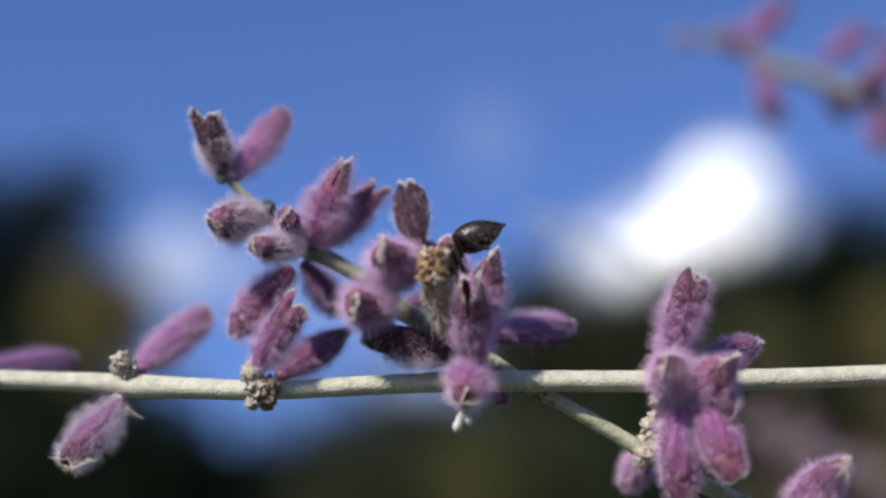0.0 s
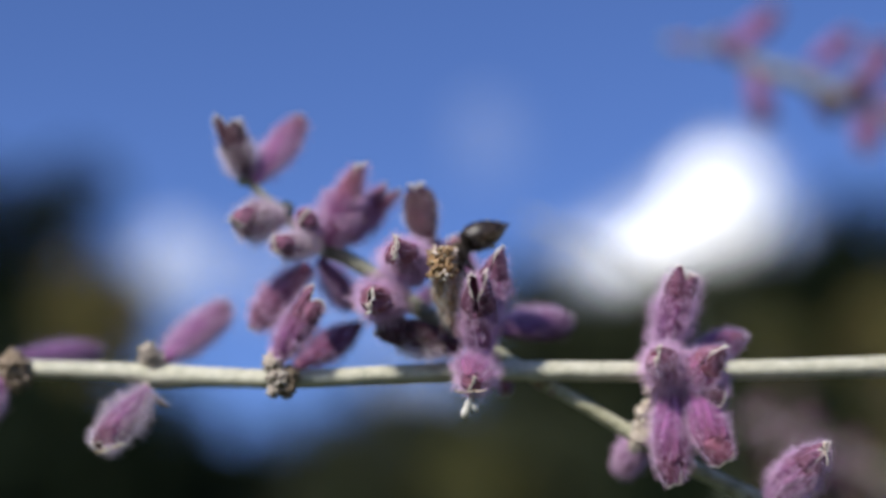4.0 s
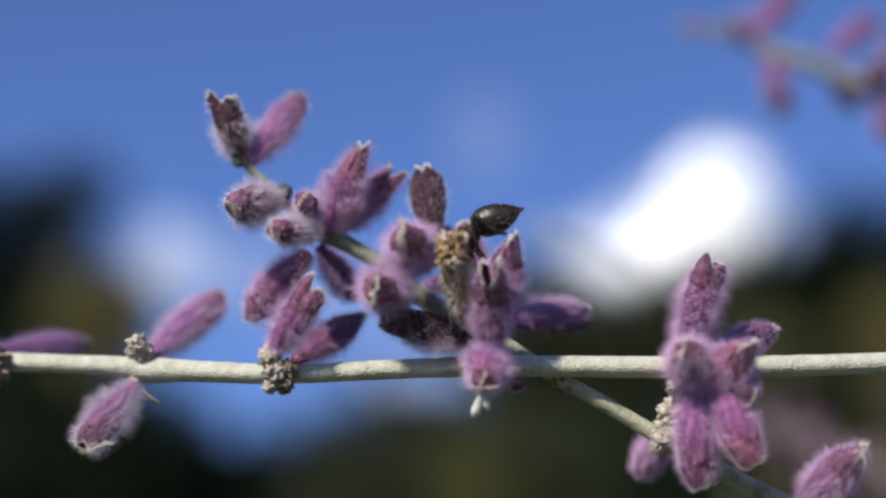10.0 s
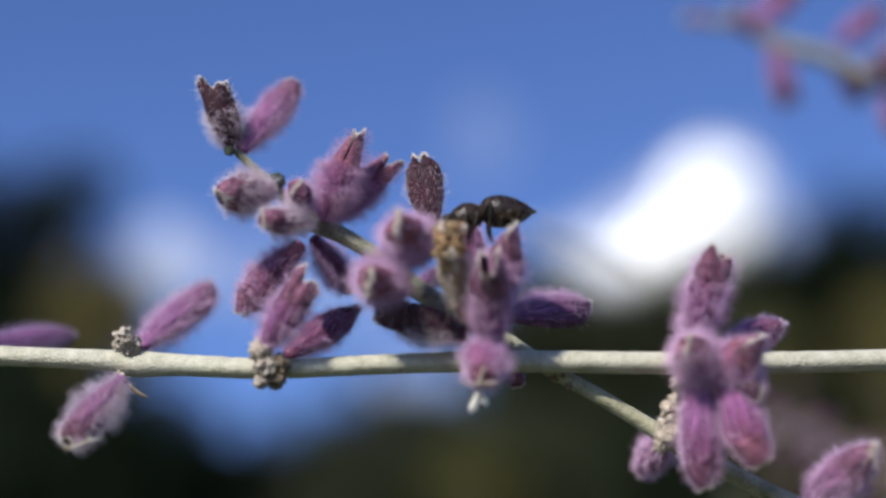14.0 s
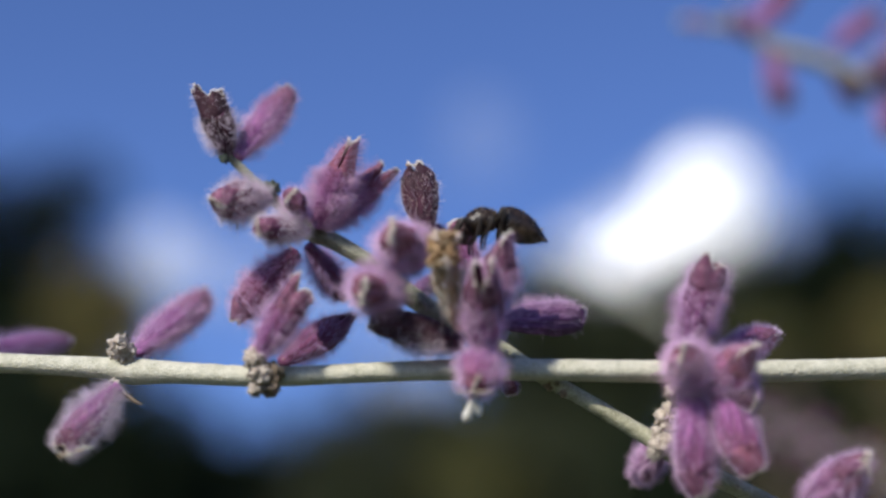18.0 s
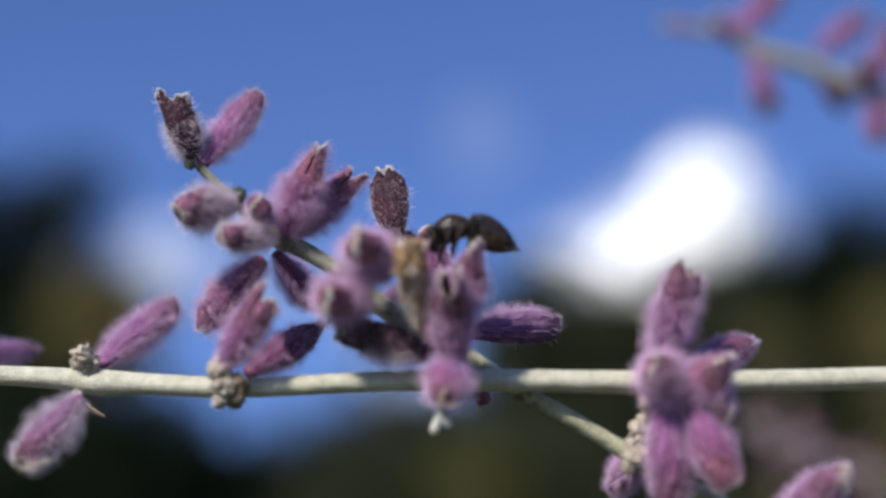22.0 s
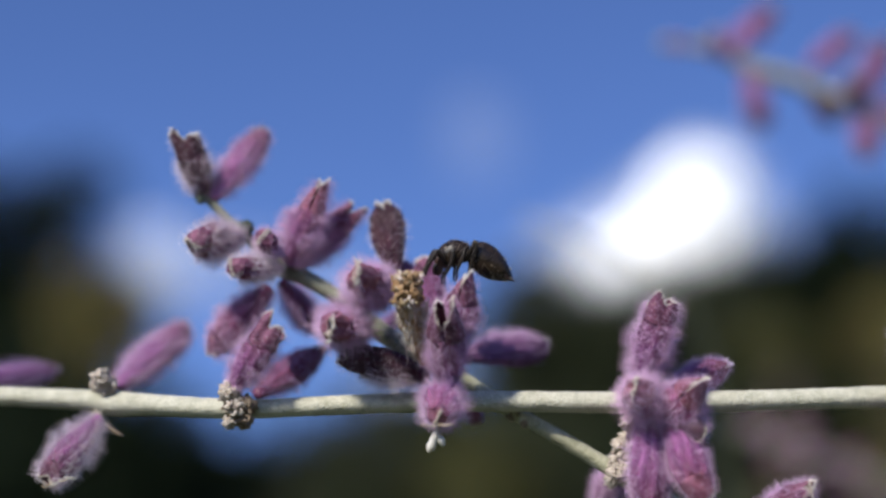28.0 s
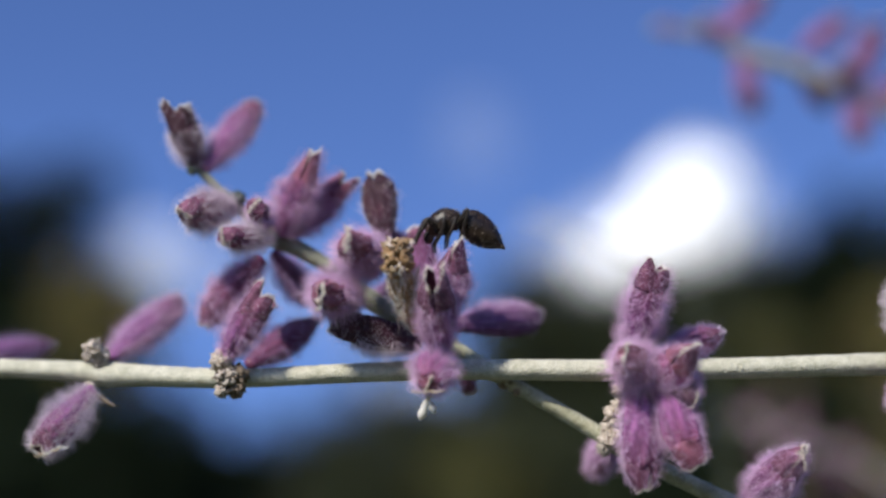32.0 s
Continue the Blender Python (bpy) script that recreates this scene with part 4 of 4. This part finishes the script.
tree(11.07, -18.86, 24, 1.5, 1.3, GREEN_LEAF, "dark green tree, far and out of focus", 4600, 14)
tree(9.5, -7.9, 25, 1.6, 1.4, GREEN_LEAF, "dark green tree, far and out of focus", 5600, 5)
tree(14.8, -7.9, 25, 1.4, 1.2, GREEN_LEAF, "dark green tree, far and out of focus", 6500, 17)
tree(25.47, -6.71, 27, 1.6, 1.4, GREEN_LEAF, "dark green tree, far and out of focus", 4200, 13)
tree(23.22, -18.86, 20, 1.7, 1.5, SHADED_LEAF, "low tree with deep shade in its leaf colour, out of focus", 5200, 6)
tree(33.57, -3.9, 26, 1.6, 1.8, SHADED_LEAF, "tall tree with deep shade in its leaf colour, far and out of focus", 5600, 7)
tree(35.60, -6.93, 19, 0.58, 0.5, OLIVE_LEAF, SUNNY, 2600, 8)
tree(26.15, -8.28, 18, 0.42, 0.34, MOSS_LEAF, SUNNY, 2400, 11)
tree(45.72, -6.6, 22, 2.1, 2.4, SHADED_LEAF, DARK, 5200, 9)


def cloud(puffs, mat, label, far=1500, seed=0):
    """A heap of rounded puffs. puffs: u, v in mm of the plane of focus, and radius in the same mm."""
    cu, cv = sum(p[0] for p in puffs) / len(puffs), sum(p[1] for p in puffs) / len(puffs)
    centre = aim(cu, cv, far)
    bm = bmesh.new()
    for k, (u, v, r) in enumerate(puffs):
        R = r / FOCUS * far
        made = bmesh.ops.create_icosphere(bm, subdivisions=4, radius=R)["verts"]
        off = aim(u, v, far) - centre
        for x in made:
            d = x.co.normalized()
            x.co = x.co * (1 + 0.25 * noise.noise(d * 1.8 + Vector((k, seed, 0))) + 0.12 * noise.noise(d * 5 + Vector((seed, k, 3)))) + off
    ob = part("cloud", bm, mat, None, "", centre)
    ob["kind"] = "structure"
    return tagged(ob, label, "cloud", "clouds")


bright = cloud([(21.51, 5.20, 2.3), (20.30, 5.22, 2.0), (22.80, 5.00, 2.1), (23.40, 3.42, 1.8), (23.20, 1.60, 1.8), (22.20, 0.05, 2.2), (19.73, 3.20, 2.3), (17.25, 0.60, 2.0), (19.85, 0.72, 2.6), (16.92, -1.31, 2.6), (21.87, 2.52, 2.0), (14.67, -1.73, 2.3), (19.17, -1.76, 2.4)], CLOUD, "bright white sunlit cloud with an added glow", seed=1)
halo = cloud([(21.65, 4.75, 3.3), (19.20, 2.20, 3.5), (14.90, -0.80, 3.3), (11.52, -1.40, 2.6), (24.40, 1.60, 2.6)], thin_cloud("thin_cloud", 0.22), "thin pale edge of a cloud", far=1560, seed=5)
rim = cloud([(21.65, 4.52, 4.3), (19.20, 1.95, 4.6), (14.47, -1.00, 4.3), (10.27, -1.60, 3.2), (25.60, 1.30, 3.2)], thin_cloud("thin_cloud", 0.085), "thinnest pale edge of a cloud", far=1620, seed=6)
veil = cloud([(-22.01, -0.63, 2.6), (-19.98, -2.21, 2.0), (-23.58, -2.66, 2.2), (-21.78, 0.50, 1.5)], thin_cloud("thin_cloud", 0.13), "thin pale cloud", seed=2)
haze = cloud([(-17.0, -1.6, 3.0), (-13.0, -2.6, 3.2), (-9.0, -3.4, 2.8), (-5.5, -4.4, 2.4)], thin_cloud("hazy_cloud", 0.05), "broad hazy veil of cloud", far=1700, seed=7)
low_veil = cloud([(-2.88, -11.21, 2.0), (-5.58, -10.76, 1.6), (-0.18, -10.31, 1.8)], thin_cloud("thin_cloud", 0.12), "thin pale low cloud", seed=3)
wisp = cloud([(3.51, 9.05, 3.0), (2.97, 10.17, 2.2), (3.24, 7.47, 2.4)], thin_cloud("faint_cloud", 0.018), "faint wisp of cloud", seed=4)


# ---- what moves ----
def motions():
    lens = CAM @ Matrix.Translation((0, 0, -FOCUS * MM))

    def shift(x, y, z, rx=0, ry=0, rz=0):
        """A move in the lens's own axes (mm; z deeper), turning about the middle of the sprig."""
        turn = Euler((-radians(rx), -radians(ry), radians(rz))).to_matrix().to_4x4()
        return lens @ Matrix.Translation((x * MM, y * MM, -z * MM)) @ turn @ lens.inverted()

    sway_rows = [
        (0, -1.16, -2.03, 5.17, 0.22, 0.52, 0.58),
        (0.5, -1.01, -2.22, 5.49, 0.10, 0.50, 0.54),
        (1, -0.80, -2.28, 5.82, 0.12, 0.39, 0.48),
        (1.5, -0.64, -2.06, 6.48, 0.07, 0.33, 0.41),
        (2, -0.82, -1.62, 7.88, 0.19, 0.31, 0.38),
        (2.5, -1.00, -1.37, 9.98, 0.22, 0.18, 0.47),
        (3, -0.80, -1.47, 12.20, 0.28, 0.10, 0.51),
        (3.5, -0.62, -1.56, 13.81, 0.26, 0.07, 0.47),
        (5.5, -0.19, -2.26, 15.11, 0.19, -0.35, 0.24),
        (6, -0.11, -2.21, 14.72, 0.14, -0.26, 0.23),
        (6.5, -0.03, -2.00, 14.06, 0.13, -0.27, 0.17),
        (7, 0.14, -1.81, 13.25, 0.06, -0.20, 0.16),
        (7.5, 0.28, -1.60, 12.37, 0.05, -0.26, 0.18),
        (8, 0.38, -1.31, 11.42, 0.05, -0.17, 0.18),
        (8.5, 0.45, -1.05, 10.19, 0.05, -0.02, 0.20),
        (9, 0.40, -0.91, 8.70, 0.02, -0.13, 0.20),
        (9.5, 0.37, -0.81, 6.96, 0.09, -0.11, 0.22),
        (10, 0.30, -0.76, 5.12, 0.05, -0.11, 0.21),
        (10.5, 0.10, -0.61, 3.16, -0.07, -0.14, 0.16),
        (11, -0.04, -0.55, 1.80, 0.02, -0.06, 0.08),
        (11.5, -0.09, -0.33, 0.42, -0.01, 0.08, 0.07),
        (12, -0.10, -0.13, -0.43, 0.05, -0.05, 0.03),
        (12.5, -0.07, -0.03, -0.43, 0.06, -0.12, -0.01),
        (13, -0.00, -0.00, -0.00, 0.00, -0.00, -0.00),
        (13.5, 0.06, -0.01, 0.48, 0.07, -0.04, 0.01),
        (14, 0.09, -0.06, 0.83, -0.01, -0.14, -0.01),
        (14.5, 0.11, -0.09, 0.84, 0.01, -0.18, -0.02),
        (16.5, 0.15, -0.24, 0.33, -0.09, -0.13, -0.08),
        (17, -0.02, -0.37, 0.49, -0.15, -0.18, -0.04),
        (17.5, -0.18, -0.55, 0.77, -0.19, -0.05, -0.03),
        (18, -0.36, -0.71, 0.92, -0.13, -0.04, -0.08),
        (18.5, -0.70, -0.84, 0.88, -0.15, 0.05, -0.01),
        (19, -1.06, -0.96, 0.95, -0.21, 0.02, -0.01),
        (19.5, -1.42, -1.02, 0.73, -0.18, 0.16, -0.05),
        (20, -1.75, -1.07, 0.47, -0.09, 0.23, 0.01),
        (20.5, -2.08, -1.25, 0.08, -0.23, 0.43, 0.04),
        (21, -2.36, -1.40, -0.43, -0.20, 0.32, 0.02),
        (21.5, -2.59, -1.38, -1.30, -0.26, 0.29, 0.03),
        (22, -2.80, -1.34, -2.13, -0.33, 0.33, 0.05),
        (22.5, -2.86, -1.37, -2.58, -0.23, 0.47, 0.12),
        (23, -2.81, -1.28, -3.29, -0.13, 0.30, 0.07),
        (23.5, -2.58, -1.10, -3.79, -0.20, 0.33, 0.07),
        (24, -2.35, -0.85, -3.69, -0.35, 0.46, 0.07),
        (24.5, -2.09, -0.81, -2.68, -0.29, 0.20, 0.08),
        (25, -1.78, -1.14, -0.82, -0.33, 0.22, 0.22),
        (25.5, -1.64, -1.57, 1.51, -0.25, 0.19, 0.31),
        (27.5, -2.87, -3.66, 6.91, -0.44, 0.22, 0.24),
        (28, -3.23, -3.85, 7.25, -0.45, 0.12, 0.18),
        (28.5, -3.53, -3.72, 7.44, -0.34, 0.17, 0.21),
        (29, -3.80, -3.44, 7.72, -0.20, 0.20, 0.27),
        (29.5, -3.91, -3.06, 7.62, -0.22, 0.20, 0.30),
        (30, -3.95, -2.67, 7.53, -0.22, 0.29, 0.36),
        (30.5, -3.94, -2.32, 7.30, -0.21, 0.41, 0.41),
        (31, -3.95, -1.98, 7.18, -0.16, 0.42, 0.46),
        (31.5, -3.95, -1.60, 7.20, -0.17, 0.54, 0.49),
        (32, -3.95, -1.23, 7.19, -0.28, 0.56, 0.48),
    ]
    far_rows = [
        (0, -0.89, -2.01, 5.17),
        (0.5, -0.76, -2.02, 5.49),
        (1, -0.58, -2.07, 5.82),
        (1.5, -0.51, -1.90, 6.48),
        (2, -0.65, -1.46, 7.88),
        (2.5, -0.77, -1.12, 9.98),
        (3, -0.66, -1.05, 12.20),
        (3.5, -0.43, -1.32, 13.81),
        (5.5, -0.16, -1.66, 15.11),
        (6, -0.11, -1.88, 14.72),
        (6.5, 0.02, -1.87, 14.06),
        (7, 0.17, -1.71, 13.25),
        (7.5, 0.28, -1.48, 12.37),
        (8, 0.35, -1.22, 11.42),
        (8.5, 0.35, -1.03, 10.19),
        (9, 0.33, -0.88, 8.70),
        (9.5, 0.30, -0.72, 6.96),
        (10, 0.24, -0.61, 5.12),
        (10.5, 0.11, -0.59, 3.16),
        (11, 0.03, -0.54, 1.80),
        (11.5, -0.09, -0.44, 0.42),
        (12, -0.13, -0.27, -0.43),
        (12.5, -0.09, -0.10, -0.43),
        (13, -0.00, -0.00, -0.00),
        (13.5, 0.06, 0.05, 0.48),
        (14, 0.06, 0.08, 0.83),
        (14.5, 0.08, 0.08, 0.84),
        (16.5, 0.01, -0.03, 0.33),
        (17, -0.09, -0.18, 0.49),
        (17.5, -0.24, -0.33, 0.77),
        (18, -0.44, -0.41, 0.92),
        (18.5, -0.80, -0.53, 0.88),
        (19, -1.20, -0.64, 0.95),
        (19.5, -1.59, -0.70, 0.73),
        (20, -1.89, -0.78, 0.47),
        (20.5, -2.24, -0.99, 0.08),
        (21, -2.59, -1.20, -0.43),
        (21.5, -2.87, -1.28, -1.30),
        (22, -3.07, -1.26, -2.13),
        (22.5, -3.16, -1.23, -2.58),
        (23, -3.17, -1.18, -3.29),
        (23.5, -3.00, -1.04, -3.79),
        (24, -2.77, -0.82, -3.69),
        (24.5, -2.52, -0.63, -2.68),
        (25, -2.21, -0.61, -0.82),
        (25.5, -1.96, -1.08, 1.51),
        (27.5, -1.45, -1.74, 6.91),
        (28, -2.21, -2.50, 7.25),
        (28.5, -2.51, -2.48, 7.44),
        (29, -2.76, -2.24, 7.72),
        (29.5, -2.95, -2.01, 7.62),
        (30, -3.05, -1.69, 7.53),
        (30.5, -3.11, -1.27, 7.30),
        (31, -3.41, -0.89, 7.18),
        (31.5, -3.37, -0.59, 7.20),
        (32, -3.35, -0.39, 7.19),
    ]
    for thing in (level, rising):
        rest = Matrix.Translation(thing.location)
        walk(thing, [(t, shift(*m) @ rest) for t, *m in sway_rows])
    for thing in (behind, deep):
        rest = Matrix.Translation(thing.location)
        walk(thing, [(t, shift(*m) @ rest) for t, *m in far_rows])
    rest = Matrix.Translation(bare.location)
    walk(bare, [(t, shift(0.4, y, 0) @ rest) for t, y in ((0.0, 9.0), (6.0, 8.0), (14.5, 7.0), (16.5, 2.5), (17.5, 0.5), (19.0, 0.0), (21.0, 0.3), (22.5, 2.0), (24.0, 5.5), (27.5, 8.0), (32.0, 9.0))])
    # the spider on the sprig: seconds, waist (u, v, w in mm), lean of the body, droop of the abdomen
    crawl = [
        (0.0, 2.55, 2.02, 0.2, 54, -24), (9.6, 2.55, 2.02, 0.2, 54, -24), (10.4, 2.45, 2.42, 0.2, 44, -18), (11.2, 2.61, 2.52, -0.2, 24, -8), (12.4, 2.93, 2.61, -0.5, 9, 0),
        (14.5, 3.11, 2.61, -0.5, 8, 0), (15.5, 3.51, 2.88, -0.8, 8, -12), (16.5, 4.63, 2.87, -1.2, 6, -24), (19.0, 4.67, 2.87, -1.2, 6, -25), (24.0, 4.81, 2.87, -1.2, 5, -26),
        (25.5, 4.94, 2.96, -1.2, 4, -29), (27.5, 5.45, 3.40, -1.2, 4, -32), (32.0, 5.45, 3.40, -1.2, 4, -32),
    ]
    ct = [r[0] for r in crawl]
    rows, droops = [], []
    for t, *m in sway_rows:
        u, v, w, lean, droop = (float(np.interp(t, ct, [r[k] for r in crawl])) for k in range(1, 6))
        local = Matrix.Translation(at(u, v, w)) @ CAM.to_3x3().to_4x4() @ Matrix.Rotation(radians(lean), 4, "Z")
        rows.append((t, shift(*m) @ local))
        droops.append((t, Matrix.Rotation(radians(droop), 4, "Z")))
    walk(jumper, rows)
    walk(jumper_abdomen, droops)
    # the hind shins reach back at first, and tuck in as it climbs
    for shin, knee in jumper_knees:
        walk(shin, [(t, Matrix.Translation(knee) @ Matrix.Rotation(radians(a), 4, "Z")) for t, a in ((0.0, 25), (9.6, 25), (11.2, 22), (12.6, 10), (14.5, 8), (16.5, 0), (32.0, 0))])
    # clouds drift
    for ob, drift in ((bright, 28.0), (halo, 28.0), (rim, 28.0), (veil, 22.0), (haze, 20.0), (low_veil, 10.0), (wisp, 12.0)):
        here = Matrix.Translation(ob.location)
        walk(ob, [(0.0, Matrix.Translation((drift * 0.4, 0, 0)) @ here), (32.0, Matrix.Translation((-drift * 0.6, 0, 0)) @ here)])


motions()
